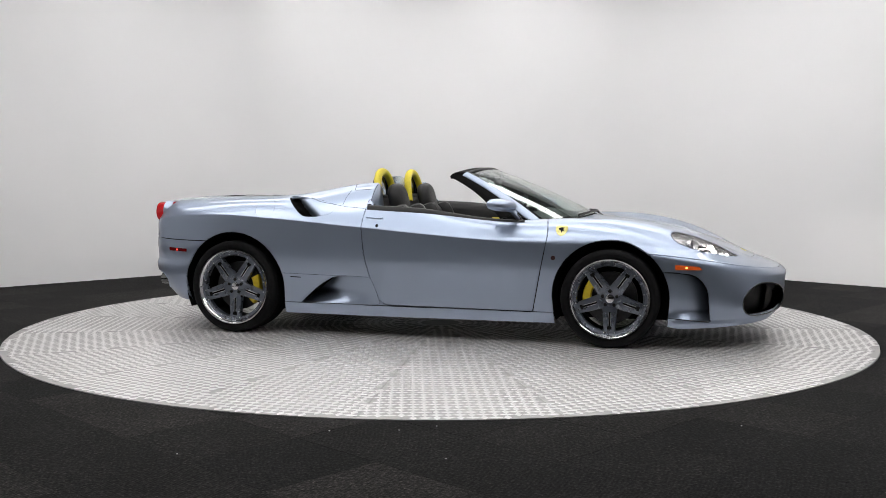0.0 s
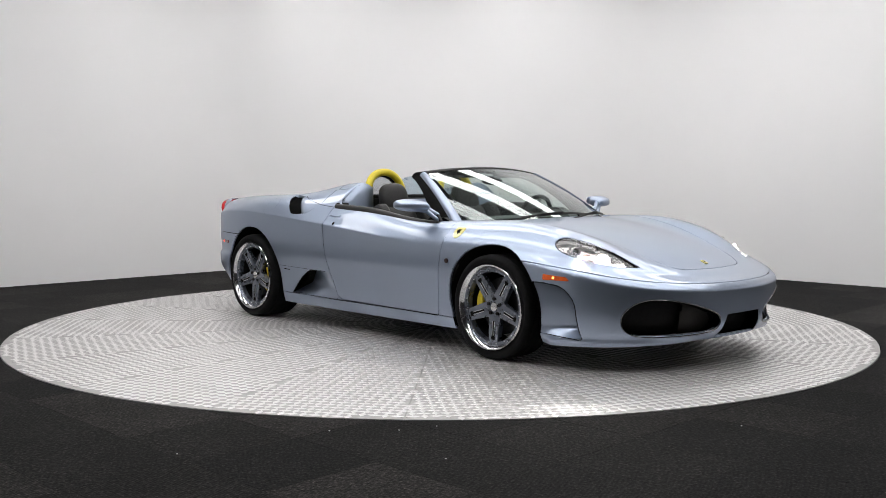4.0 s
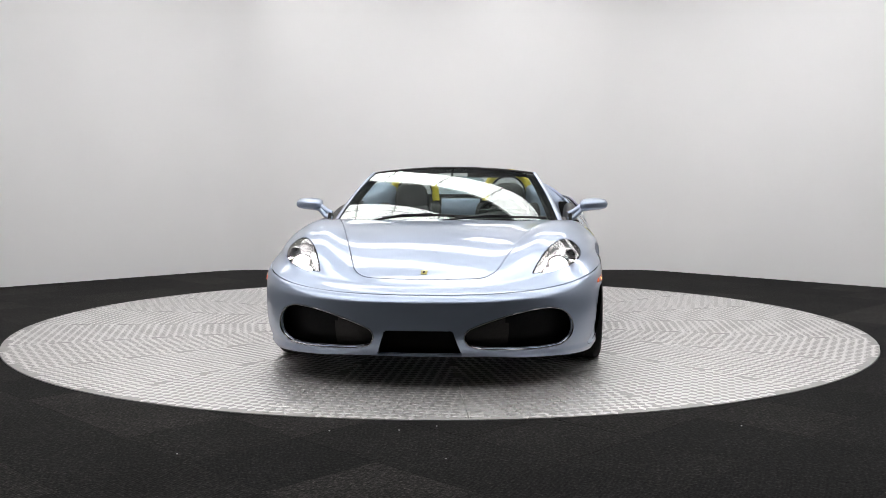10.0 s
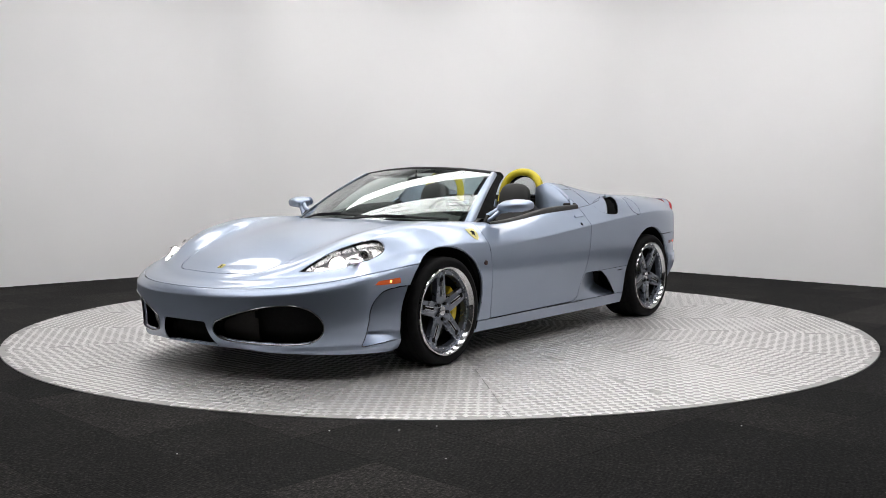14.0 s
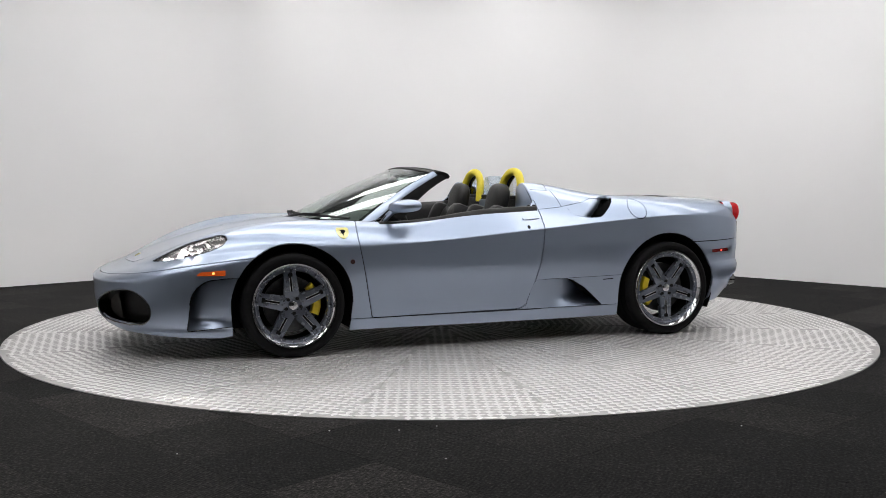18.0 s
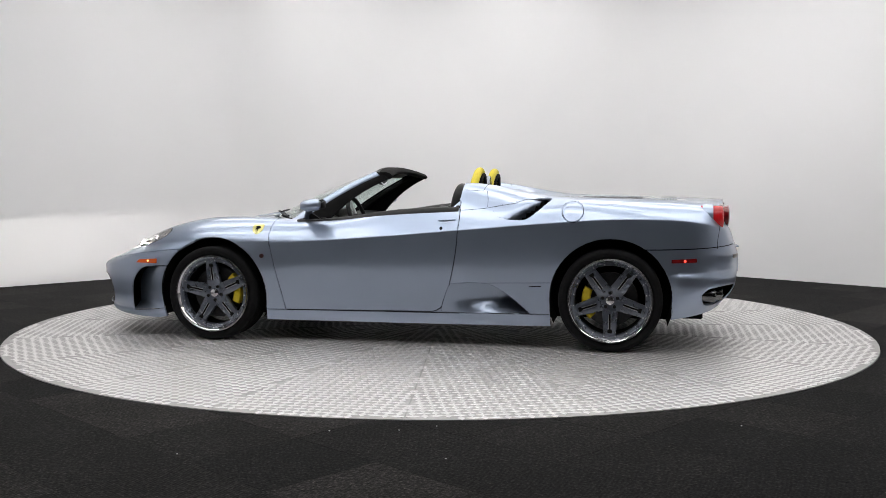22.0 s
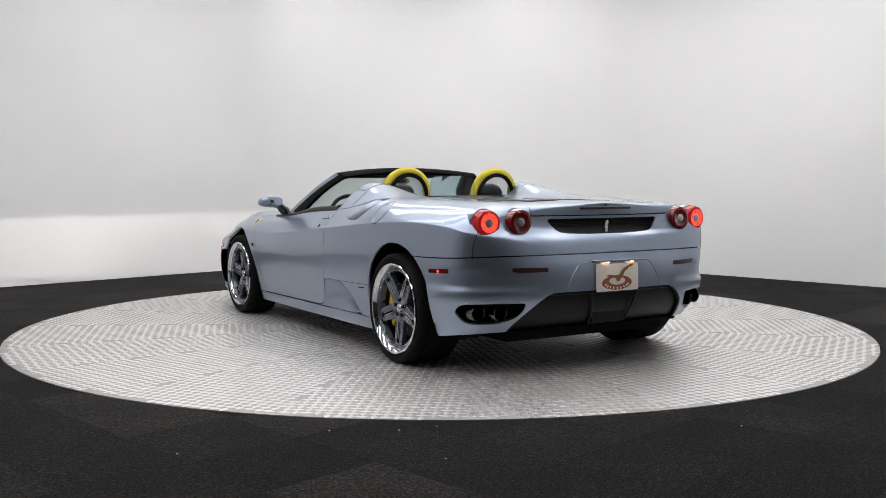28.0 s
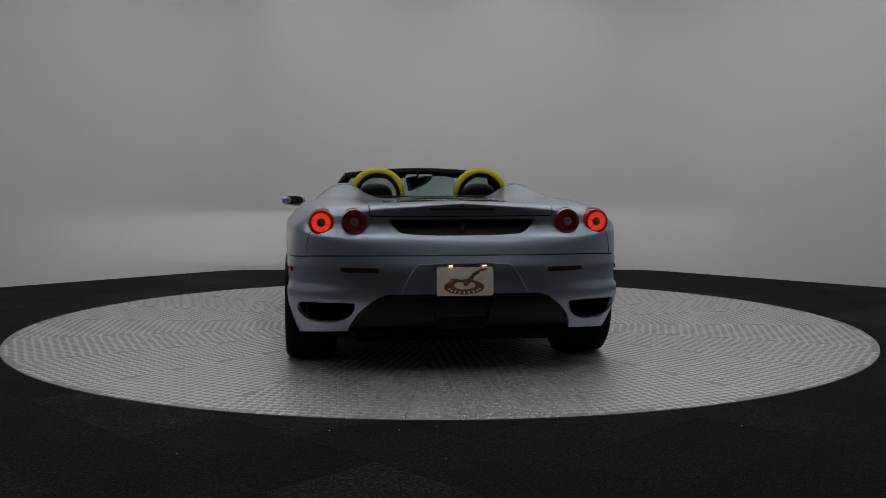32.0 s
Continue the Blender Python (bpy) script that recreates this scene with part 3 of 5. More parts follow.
def region_of(f, row):
    c = f.calc_center_median()

    def hit(name):
        poly, view, where = OUTLINES[name]
        return where(c, f) and inside((c[view[0]], c[view[1]]), poly)

    for name in ("arch_f", "arch_r", "cockpit"):
        if hit(name):
            return None
    for name in ("lamp", "grille", "mouth", "exhaust", "diffuser", "inlet", "tail_grille", "scoop", "vent", "fuel", "hood", "lid", "door", "sill"):
        if hit(name):
            return name
    if c.x > 1.3 and row < SEAM_V:
        return "bumper_f"
    if c.x < -1.3 and row < SEAM_V:
        return "bumper_r"
    return "wing_f" if c.x > 0.3 else "wing_r"


def body_regions():
    bm = half_body()
    for name, (poly, view, where) in OUTLINES.items():
        cut(bm, poly, view, where)
    row = bm.faces.layers.int["row"]
    lay = bm.verts.layers.float_vector["n"]
    out = {}
    for f in bm.faces:
        name = region_of(f, f[row])
        if name:
            out.setdefault(name, []).append([(tuple(v.co), tuple(v[lay])) for v in f.verts])
    bm.free()
    return out


REGIONS = body_regions()


def panel_mesh(name, faces, sides, material, lip=0.012, gap=0.0034, shift=None, keep_normals=True, offset=0.0, bowl=False, rim_material=None, blackened=None):
    """A panel of the body from its faces on the left half: mirrored as asked, edges drawn in for the shut line and turned inward."""
    verts, index, polys, norms = [], {}, [], []
    for s in sides:
        for f in faces:
            p = []
            for co, n in f:
                co, n = (co[0], co[1] * s, co[2]), (n[0], n[1] * s, n[2])
                k = tuple(round(c * 20000) for c in co)
                if k not in index:
                    index[k] = len(verts)
                    verts.append(Vector(co))
                    norms.append(Vector(n))
                if not p or p[-1] != index[k]:
                    p.append(index[k])
            if p[0] == p[-1]:
                p = p[:-1]
            if len(set(p)) == len(p) > 2:
                polys.append(p[::-1] if s < 0 else p)
    # same winding all over: along the stored normals
    fixed = []
    for p in polys:
        n = Vector((0, 0, 0))
        for k in range(len(p)):
            n += verts[p[k - 1]].cross(verts[p[k]])
        if n.length < 1e-9:
            continue
        fixed.append(p if n.dot(norms[p[0]]) > 0 else p[::-1])
    polys = fixed
    edges = {}
    for p in polys:
        c = sum((verts[k] for k in p), Vector()) / len(p)
        for k in range(len(p)):
            a, b = p[k - 1], p[k]
            edges.setdefault((min(a, b), max(a, b)), []).append((a, b, c))
    rim = [e[0] for e in edges.values() if len(e) == 1]
    pull = {}
    for a, b, c in rim:
        d = (verts[b] - verts[a]).normalized()
        for k in (a, b):
            w = c - verts[k]
            w = w - d * w.dot(d)
            if w.length > 1e-7:
                pull[k] = pull.get(k, Vector()) + w.normalized()
    for k, w in pull.items():
        if w.length > 1e-6:
            verts[k] = verts[k] + w.normalized() * gap
    rest = [v - n * 0.004 for v, n in zip(verts, norms)]
    if offset:
        verts = [v - n * offset for v, n in zip(verts, norms)]
    if shift:
        verts = [shift(v) for v in verts]
    if not keep_normals:
        norms = [Vector() for _ in verts]
        for p in polys:
            n = Vector((0, 0, 0))
            for k in range(len(p)):
                n += verts[p[k - 1]].cross(verts[p[k]])
            for k in p:
                norms[k] += n
        norms = [n.normalized() if n.length > 1e-12 else Vector((0, 0, 1)) for n in norms]
    skin = len(polys)
    if lip:
        base = {}
        for a, b, c in rim:
            for k in (a, b):
                if (k, 0) not in base:
                    base[(k, 0)] = len(verts)
                    verts.append(verts[k].copy())
                    norms.append(norms[k] + (-pull.get(k, Vector())).normalized())
                    base[(k, 1)] = len(verts)
                    verts.append(rest[k] if bowl else verts[k] - norms[k] * lip)
                    norms.append((-pull.get(k, Vector())).normalized())
            polys.append([base[(b, 0)], base[(a, 0)], base[(a, 1)], base[(b, 1)]])
    me = bpy.data.meshes.new(name)
    me.from_pydata([tuple(v) for v in verts], [], polys)
    me.materials.append(material)
    if rim_material:
        me.materials.append(rim_material)
    for k, p in enumerate(me.polygons):
        p.use_smooth = True
        if rim_material and (k >= skin or (blackened and blackened(p.center))):
            p.material_index = 1
    me.normals_split_custom_set_from_vertices([tuple(n.normalized()) if n.length > 1e-9 else (0, 0, 1) for n in norms])
    return me


def panel(name, region, sides, material, label="", parent=None, **kw):
    ob = new(name, panel_mesh(name, REGIONS.get(region, []), sides, material, **kw))
    ob.parent = parent or CAR
    if label:
        tagged(ob, label)
    return ob


def scoop_depth(v):
    """The side scoop sinks in towards its rear edge."""
    t = min(max((-0.24 - v.x) / 0.46, 0), 1)
    low = min(max((v.z - 0.226) / 0.07, 0), 1)
    d = 0.135 * t ** 1.5 * (0.08 + 0.92 * low)
    return Vector((v.x, v.y - math.copysign(d, v.y), v.z))


def vent_depth(v):
    t = min(max((1.92 - v.x) / 0.28, 0), 1)
    low = min(max((v.z - 0.185) / 0.05, 0), 1)
    d = (0.012 + 0.10 * (1 - t)) * low
    return Vector((v.x, v.y - math.copysign(d, v.y), v.z))


def inlet_edge(z):
    return -.765 - 1.24 * (z - .812)


def inlet_depth(v):
    """The shoulder inlet is a hollowed ramp that sinks towards its slanting rear edge."""
    t = min(max(1 - (v.x - inlet_edge(v.z)) / .15, 0), 1)
    return Vector((v.x, v.y - math.copysign(.118 * t ** 2.0, v.y), v.z - .012 * t * t))


P = M["paint"]
# matte black sheet added under the panels, so that the shut lines read dark
inner = [f for name, faces in REGIONS.items() if name in ("door", "wing_f", "wing_r", "hood", "bumper_f", "bumper_r", "lid", "sill", "fuel") for f in faces]
GAP_BACKING = new("inner_shell", panel_mesh("inner_shell", inner, (1, -1), M["matte"], lip=0, gap=0.0, offset=0.013))
GAP_BACKING.parent = CAR
HOOD = panel("hood", "hood", (1, -1), P, "painted front lid with thin shut lines")
BUMPER_F = panel("front_bumper", "bumper_f", (1, -1), P, "painted nose with two oval intakes", lip=0.02)
BUMPER_R = panel("rear_bumper", "bumper_r", (1, -1), P, "painted rear bumper with exhaust cut-outs", lip=0.02)
LID = panel("engine_lid", "lid", (1, -1), P)
panel("front_clip", "wing_f", (1, -1), P, "painted front wings and nose top in one piece", lip=0.022)
panel("rear_clip", "wing_r", (1, -1), P, "painted rear wings and tail in one piece", lip=0.022)
DOORS = {}
for s in (1, -1):
    DOORS[s] = panel("door", "door", (s,), P, "painted door, closed")
    panel("sill", "sill", (s,), P)
    # matte black rims and inlet rear edge put the recesses' shade into the colour
    panel("side_scoop", "scoop", (s,), P, "painted air scoop sunk behind the door", shift=scoop_depth, keep_normals=False, bowl=True, gap=-0.003, rim_material=M["matte"])
    panel("corner_vent", "vent", (s,), P, shift=vent_depth, keep_normals=False, bowl=True, rim_material=M["matte"])
    panel("shoulder_inlet", "inlet", (s,), P, "engine air inlet sunk into the shoulder", shift=inlet_depth, keep_normals=False, bowl=True, gap=-0.003, blackened=lambda c: c.x < inlet_edge(c.z) + .028, rim_material=M["matte"])
    panel("fuel_flap", "fuel", (s,), P, gap=0.0016) if s > 0 else panel("quarter_panel", "fuel", (s,), P, gap=-0.0037, lip=0.0)

# ---------------- more materials ----------------
def glowing(name, color, glow, strength, rough=0.2):
    a = Mat(name, color, rough)
    a.glow(glow, strength)
    return a.m


M["gloss_black"] = simple("black_glass_print", (0.004, 0.004, 0.0045), 0.9, scale=40.0, vary=0.1, Specular_IOR_Level=0.0)
M["satin_black"] = simple("satin_black_moulding", (0.007, 0.007, 0.0072), 0.42, scale=50.0, vary=0.2, Specular_IOR_Level=0.22)
M["intake_mesh"] = simple("dark_wire_mesh", (0.026, 0.023, 0.021), 0.6, scale=160.0, vary=0.5, bump=0.3)
M["chrome_dark"] = simple("smoked_chrome", (0.17, 0.17, 0.175), 0.12, 1.0, scale=20.0, vary=0.06)
M["lamp_bowl"] = simple("silvered_lamp_bowl", (0.80, 0.78, 0.78), 0.22, 0.75, scale=25.0, vary=0.06)
M["headlight"] = glowing("headlight_lens_lit", (0.9, 0.9, 0.95), (1.0, 0.97, 0.95), 16.0)
M["beam"] = glowing("dipped_beam_lit", (0.9, 0.9, 0.95), (1.0, 0.95, 0.92), 130000.0)
M["amber"] = glowing("amber_lens_lit", (0.40, 0.05, 0.01), (1.0, 0.20, 0.02), 0.14, 0.15)
M["amber_lit"] = glowing("amber_bulb_lit", (0.9, 0.45, 0.15), (1.0, 0.42, 0.10), 3.0)
M["red"] = simple("dark_red_lens", (0.15, 0.004, 0.006), 0.12, scale=60.0, vary=0.15, Coat_Weight=1.0)
M["red_dark"] = simple("brown_red_reflector", (0.028, 0.004, 0.005), 0.3, scale=60.0, vary=0.15)
M["red_rim"] = glowing("red_lens_glowing_faintly", (0.30, 0.006, 0.010), (1.0, 0.03, 0.03), 0.12, 0.12)
M["red_lit"] = glowing("red_lamp_lit", (0.6, 0.02, 0.02), (1.0, 0.055, 0.028), 1.5)
M["red_hot"] = glowing("red_bulb_lit", (0.9, 0.1, 0.08), (1.0, 0.06, 0.04), 2.2)
M["red_mid"] = glowing("red_lamp_middle_lit", (0.6, 0.05, 0.04), (1.0, 0.12, 0.05), 0.40)
M["plate_lamp"] = glowing("plate_lamp_lit", (1.0, 0.8, 0.6), (1.0, 0.58, 0.26), 9.0)
M["badge"] = simple("yellow_enamel", (0.70, 0.63, 0.20), 0.25, scale=80.0, vary=0.08, Coat_Weight=1.0)
M["cream"] = simple("cream_plate_paint", (0.80, 0.73, 0.66), 0.4, scale=30.0, vary=0.05)
M["rust"] = simple("orange_brown_ink", (0.26, 0.080, 0.025), 0.5, scale=50.0, vary=0.15)
M["gold"] = simple("golden_brown_ink", (0.24, 0.105, 0.025), 0.5, scale=50.0, vary=0.2)
M["mirror"] = simple("mirror_glass", (0.75, 0.78, 0.82), 0.03, 1.0, scale=10.0, vary=0.02)
M["carpet_in"] = simple("black_cabin_carpet", (0.012, 0.012, 0.012), 0.95, scale=200.0, vary=0.3, bump=0.2)
M["grey_net"] = simple("grey_mesh_fabric", (0.16, 0.165, 0.175), 0.8, scale=250.0, vary=0.3, bump=0.2)
M["silver"] = simple("brushed_aluminium", (0.55, 0.56, 0.58), 0.3, 1.0, scale=60.0, vary=0.08)
M["tan"] = simple("amber_stitched_leather", (0.42, 0.24, 0.03), 0.55, scale=90.0, vary=0.2, bump=0.1)
smoke = Mat("smoked_glass", (0.66, 0.68, 0.70), 0.0, Transmission_Weight=1.0, IOR=1.45)
M["smoke"] = smoke.m
pane = Mat("tinted_glass", (0.62, 0.72, 0.80), 0.0, Transmission_Weight=1.0, IOR=1.45)
M["pane"] = pane.m
lens = Mat("clear_lens", (0.97, 0.97, 0.97), 0.0, Transmission_Weight=1.0, IOR=1.35)
M["lens"] = lens.m


def clear(ob):
    ob.visible_shadow = False
    return ob


# ---------------- on the body surface ----------------
FLAT = GRID.reshape(-1, 3)
FLAT_N = NORMALS.reshape(-1, 3)


def nearest(score, axis, target):
    """The body's point along one axis where the other two are given: the plane at the nearest place of the surface."""
    k = int(np.argmin(score))
    p, n = FLAT[k], FLAT_N[k]
    rest = [a for a in range(3) if a != axis]
    slope = max(abs(n[axis]), 0.12) * (1 if n[axis] >= 0 else -1)
    out = list(target)
    out[axis] = p[axis] - sum(n[a] * (target[a] - p[a]) for a in rest) / slope
    return out, n


def on_side(x, z, s=1):
    """The place on the body's side at (x, z), and its normal."""
    w = (FLAT[:, 0] - x) ** 2 + (FLAT[:, 2] - z) ** 2 + np.where(FLAT[:, 1] < 0.5, 9.0, 0.0)
    p, n = nearest(w, 1, (x, 0, z))
    return Vector((x, p[1] * s, z)), Vector((n[0], n[1] * s, n[2])).normalized()


def on_top(x, y):
    w = (FLAT[:, 0] - x) ** 2 + (FLAT[:, 1] - abs(y)) ** 2 + np.where(FLAT[:, 2] < 0.45, 9.0, 0.0)
    p, n = nearest(w, 2, (x, abs(y), 0))
    return Vector((x, y, p[2])), Vector((n[0], math.copysign(n[1], y) if y else 0, n[2])).normalized()


def on_end(y, z, front):
    w = (FLAT[:, 1] - abs(y)) ** 2 + (FLAT[:, 2] - z) ** 2 + np.where((FLAT[:, 0] > 1.5) if front else (FLAT[:, 0] < -1.6), 0.0, 9.0)
    p, n = nearest(w, 0, (0, abs(y), z))
    return Vector((p[0], y, z)), Vector((n[0], math.copysign(n[1], y) if y else 0, n[2])).normalized()


def hug(bm, s, view):
    """Presses the mesh, drawn flat in a view, on to the body: its depth becomes the height over the surface."""
    for axis in (0, 1):
        lo, hi = min(v.co[axis] for v in bm.verts), max(v.co[axis] for v in bm.verts)
        k = math.ceil(lo / .015)
        while k * .015 < hi:
            no = Vector((1 - axis, axis, 0))
            bmesh.ops.bisect_plane(bm, geom=bm.verts[:] + bm.edges[:] + bm.faces[:], dist=1e-5, plane_co=no * (k * .015), plane_no=no)
            k += 1
    for v in bm.verts:
        h = v.co.z
        if view == "side":
            p, n = on_side(v.co.x, v.co.y, s)
        elif view == "top":
            p, n = on_top(v.co.x, v.co.y * s)
        else:
            p, n = on_end(v.co.x * s, v.co.y, view == "front")
        v.co = p + n * h


def slab(outline, h0, h1, bevel=0.002):
    """A flat plate in (x, y) between two heights, cut fine enough to bend."""
    bm = bmesh.new()
    prism(bm, outline, h1 - h0, pose(0, 0, h0), bevel)
    return bm


# ---------------- wheels ----------------
def tyre_mesh(r, width, rim):
    bm = bmesh.new()
    w = width / 2
    prof = [(rim - .012, -w * .86), (rim + .004, -w * .97), (rim + .014, -w), (r - .026, -w * 1.03), (r - .010, -w * .97), (r - .002, -w * .88)]
    for c in (-.62, -.22, .22, .62):
        g = .018
        prof += [(r, (c - g) * w), (r - .006, (c - g) * w), (r - .006, (c + g) * w), (r, (c + g) * w)]
    prof += [(r - .002, w * .88), (r - .010, w * .97), (r - .026, w * 1.03), (r - .030, w * 1.025), (rim + .014, w), (rim + .010, w * 1.0), (rim + .004, w * .97), (rim - .012, w * .86)]
    lathe(bm, prof, Matrix(), 80)
    return sharp(link_bm("tyre", bm, M["rubber"]), 40)


def spoke_outline(r0, r1, w0, w1):
    return [(r0, -w0 / 2), (r1 - .012, -w1 / 2), (r1, -w1 / 2 + .008), (r1, w1 / 2 - .008), (r1 - .012, w1 / 2), (r0, w0 / 2)]


def wheel_meshes(rim, w):
    """The parts of a wheel, its outer side towards +z; w is half the tyre's width."""
    out = []
    k = rim / .258
    bm = bmesh.new()
    lathe(bm, [(rim - .004, w - .006), (rim, w + .001), (rim - .003, w + .006), (rim - .011, w + .005), (rim - .019, w - .003), (rim - .026, w - .016)], Matrix(), 96)
    out.append(("chrome_lip", bm, "chrome", "polished chrome rim lip"))
    bm = bmesh.new()
    lathe(bm, [(rim - .026, w - .0165), (rim - .031, w - .023), (rim - .036, w - .022), (rim - .046, w - .022), (rim - .049, w - .030), (rim - .051, w - .06)], Matrix(), 96)
    out.append(("rim_ring", bm, "gunmetal", ""))
    bm = bmesh.new()
    lathe(bm, [(rim - .026, w - .028), (rim - .045, w - .06), (rim - .045, -w * .8), (rim - .02, -w * .95)], Matrix(), 64)
    out.append(("barrel", bm, "black", ""))
    face = w - .026
    for n in range(5):
        a = pose(0, 0, 0, 0, 0, 72 * n)
        bm = bmesh.new()
        prism(bm, spoke_outline(.028, rim - .038, .098 * k, .074 * k), .034, a @ pose(0, 0, face - .052, 0, -4.5, 0), .006)
        out.append(("spoke", bm, "gunmetal", ""))
        bm = bmesh.new()
        lift = a @ pose(0, 0, face - .0165, 0, -4.5, 0)
        prism(bm, [(.085, -.006), (.178 * k, -.006), (.180 * k, -.014), (.197 * k, -.014), (.197 * k, .014), (.180 * k, .014), (.178 * k, .006), (.085, .006)], .0012, lift, 0)
        out.append(("spoke_slot", bm, "matte", ""))
        for y in (-.0075, .0075):
            bm = bmesh.new()
            prism(bm, [(.088, y - .0016), (.172 * k, y - .0016), (.172 * k, y + .0016), (.088, y + .0016)], .003, lift, 0)
            out.append(("slot_edge", bm, "silver", ""))
    bm = bmesh.new()
    lathe(bm, [(.0001, face - .014), (.030, face - .014), (.034, face - .018), (.062, face - .019), (.070, face - .028), (.072, face - .06)], Matrix(), 48)
    out.append(("hub", bm, "gunmetal", ""))
    bm = bmesh.new()
    lathe(bm, [(.0001, face - .002), (.018, face - .003), (.026, face - .007), (.029, face - .014)], Matrix(), 40)
    out.append(("centre_cap", bm, "chrome", "chrome centre cap"))
    for n in range(5):
        bm = bmesh.new()
        a = radians(72 * n + 36)
        cylinder(bm, .0105, .016, pose(.047 * math.cos(a), .047 * math.sin(a), face - .013), 12)
        out.append(("wheel_bolt", bm, "black", ""))
    for n in range(20):
        bm = bmesh.new()
        a = radians(18 * n + 9)
        m = pose((rim - .040) * math.cos(a), (rim - .040) * math.sin(a), w - .022)
        lathe(bm, [(.0001, .004), (.003, .003), (.0045, 0)], m, 8)
        out.append(("rivet", bm, "silver", ""))
    bm = bmesh.new()
    lathe(bm, [(.05, w - .105), (.168, w - .105), (.168, w - .13), (.05, w - .13)], Matrix(), 64)
    for ring in (.085, .12, .15):
        for n in range(18):
            a = radians(20 * n + ring * 400)
            cylinder(bm, .004, .002, pose(ring * math.cos(a), ring * math.sin(a), w - .1045), 8)
    out.append(("brake_disc", bm, "iron", "drilled iron brake disc"))
    return [(n, sharp(link_bm(n, b, M[m]), 32), lab) for n, b, m, lab in out]


for x, hub, r, rim, w, phases in ((AXLE, FRONT_HUB, .312, .256, .235, (60, 54)), (-AXLE, REAR_HUB, .320, .264, .285, (18, 54))):
    tyre = tyre_mesh(r, w, rim)
    parts = wheel_meshes(rim, w / 2)
    for s, phase in zip((1, -1), phases):
        wheel = tagged(new("wheel"), "blue-grey five-spoke wheel with polished chrome lip")
        wheel.parent = CAR
        # local x points forward on both sides
        wheel.matrix_basis = pose(x, s * (0.962 - w / 2), hub, -90 * s, 0, 0) @ pose(0, 0, 0, 0, 0, phase)
        t = new("tyre", tyre)
        t.parent = wheel
        for name, me, lab in parts:
            o = new(name, me)
            o.parent = wheel
            if lab:
                tagged(o, lab)
        # brake caliper, fixed to the car, towards the middle of the car
        bm = bmesh.new()
        d = -1 if x > 0 else 1
        c = 12 if x > 0 else -8
        arc = [radians(c - 36 + 72 * k / 16) for k in range(17)]
        prof = [(.122, -.022), (.122, .014), (.130, .022), (.168, .022), (.176, .012), (.176, -.022)]
        rings = [[bm.verts.new((x + d * r * math.cos(t), s * (0.962 - .084 + h), hub + r * math.sin(t))) for r, h in prof] for t in arc]
        for p0, p1 in zip(rings, rings[1:]):
            for k in range(6):
                bm.faces.new((p0[k], p0[(k + 1) % 6], p1[(k + 1) % 6], p1[k]))
        bm.faces.new(rings[0])
        bm.faces.new(rings[-1])
        part("brake_caliper", bm, M["caliper"], CAR, "yellow brake caliper")
        # wheel housing
        bm = bmesh.new()
        lo, hi = -25, 205
        ring = []
        R = .378 if x > 0 else .384
        for y in (.915, .60):
            ring.append([bm.verts.new((x + R * math.cos(radians(lo + (hi - lo) * k / 30)), s * y, hub + .01 + R * math.sin(radians(lo + (hi - lo) * k / 30)))) for k in range(31)])
        for k in range(30):
            bm.faces.new((ring[0][k], ring[0][k + 1], ring[1][k + 1], ring[1][k]))
        bm.faces.new(ring[1])
        part("wheel_housing", bm, M["matte"], CAR)

# ---------------- underside ----------------
bm = bmesh.new()
box(bm, (1.80, 1.74, .05), (0, 0, .165), .01)
part("floor_pan", bm, M["matte"], CAR)
bm = bmesh.new()
box(bm, (.86, 1.16, .05), (1.30, 0, .165), .01)
box(bm, (.46, 1.10, .04), (1.86, 0, .185), .01)
part("front_undertray", bm, M["matte"], CAR)
bm = bmesh.new()
box(bm, (1.00, 1.14, .06), (-1.38, 0, .20), .01)
part("rear_undertray", bm, M["matte"], CAR)
bm = bmesh.new()
box(bm, (.03, 1.20, .50), (.88, 0, .42))
box(bm, (.03, 1.20, .50), (1.72, 0, .40))
part("front_bulkhead", bm, M["matte"], CAR)
bm = bmesh.new()
box(bm, (.03, 1.20, .60), (-.90, 0, .50))
box(bm, (.03, 1.20, .50), (-1.72, 0, .50))
part("engine_bulkhead", bm, M["matte"], CAR)


# ---------------- openings in the body ----------------
def sunk(dx, dy=0.0, dz=0.0):
    return lambda v: Vector((v.x + dx, v.y - math.copysign(dy, v.y) if abs(v.y) > 1e-4 else v.y, v.z + dz))


for s in (1, -1):
    panel("nose_intake", "grille", (s,), M["black"], "black oval nose intake with dark mesh", shift=sunk(-.11), keep_normals=False, bowl=True, gap=0.0)
    panel("exhaust_cutout", "exhaust", (s,), M["matte"], shift=sunk(.09), keep_normals=False, bowl=True, gap=0.0)
    near = [f for f in REGIONS["grille"] if sum(v[0][1] for v in f) / len(f) < .44]
    mesh = new("intake_mesh", panel_mesh("intake_mesh", near, (s,), M["intake_mesh"], lip=0, gap=0.0, shift=sunk(-.075), keep_normals=False))
    mesh.parent = CAR
panel("lower_intake", "mouth", (1, -1), M["matte"], "black lower nose intake", shift=sunk(-.09), keep_normals=False, bowl=True, gap=0.0)
panel("tail_grille", "tail_grille", (1, -1), M["black"], "black mesh grille across the tail", shift=sunk(.035), keep_normals=False, bowl=True, gap=0.0)
panel("diffuser", "diffuser", (1, -1), M["satin_black"], "matt black rear diffuser", shift=sunk(.03), keep_normals=False, bowl=True, gap=0.0)


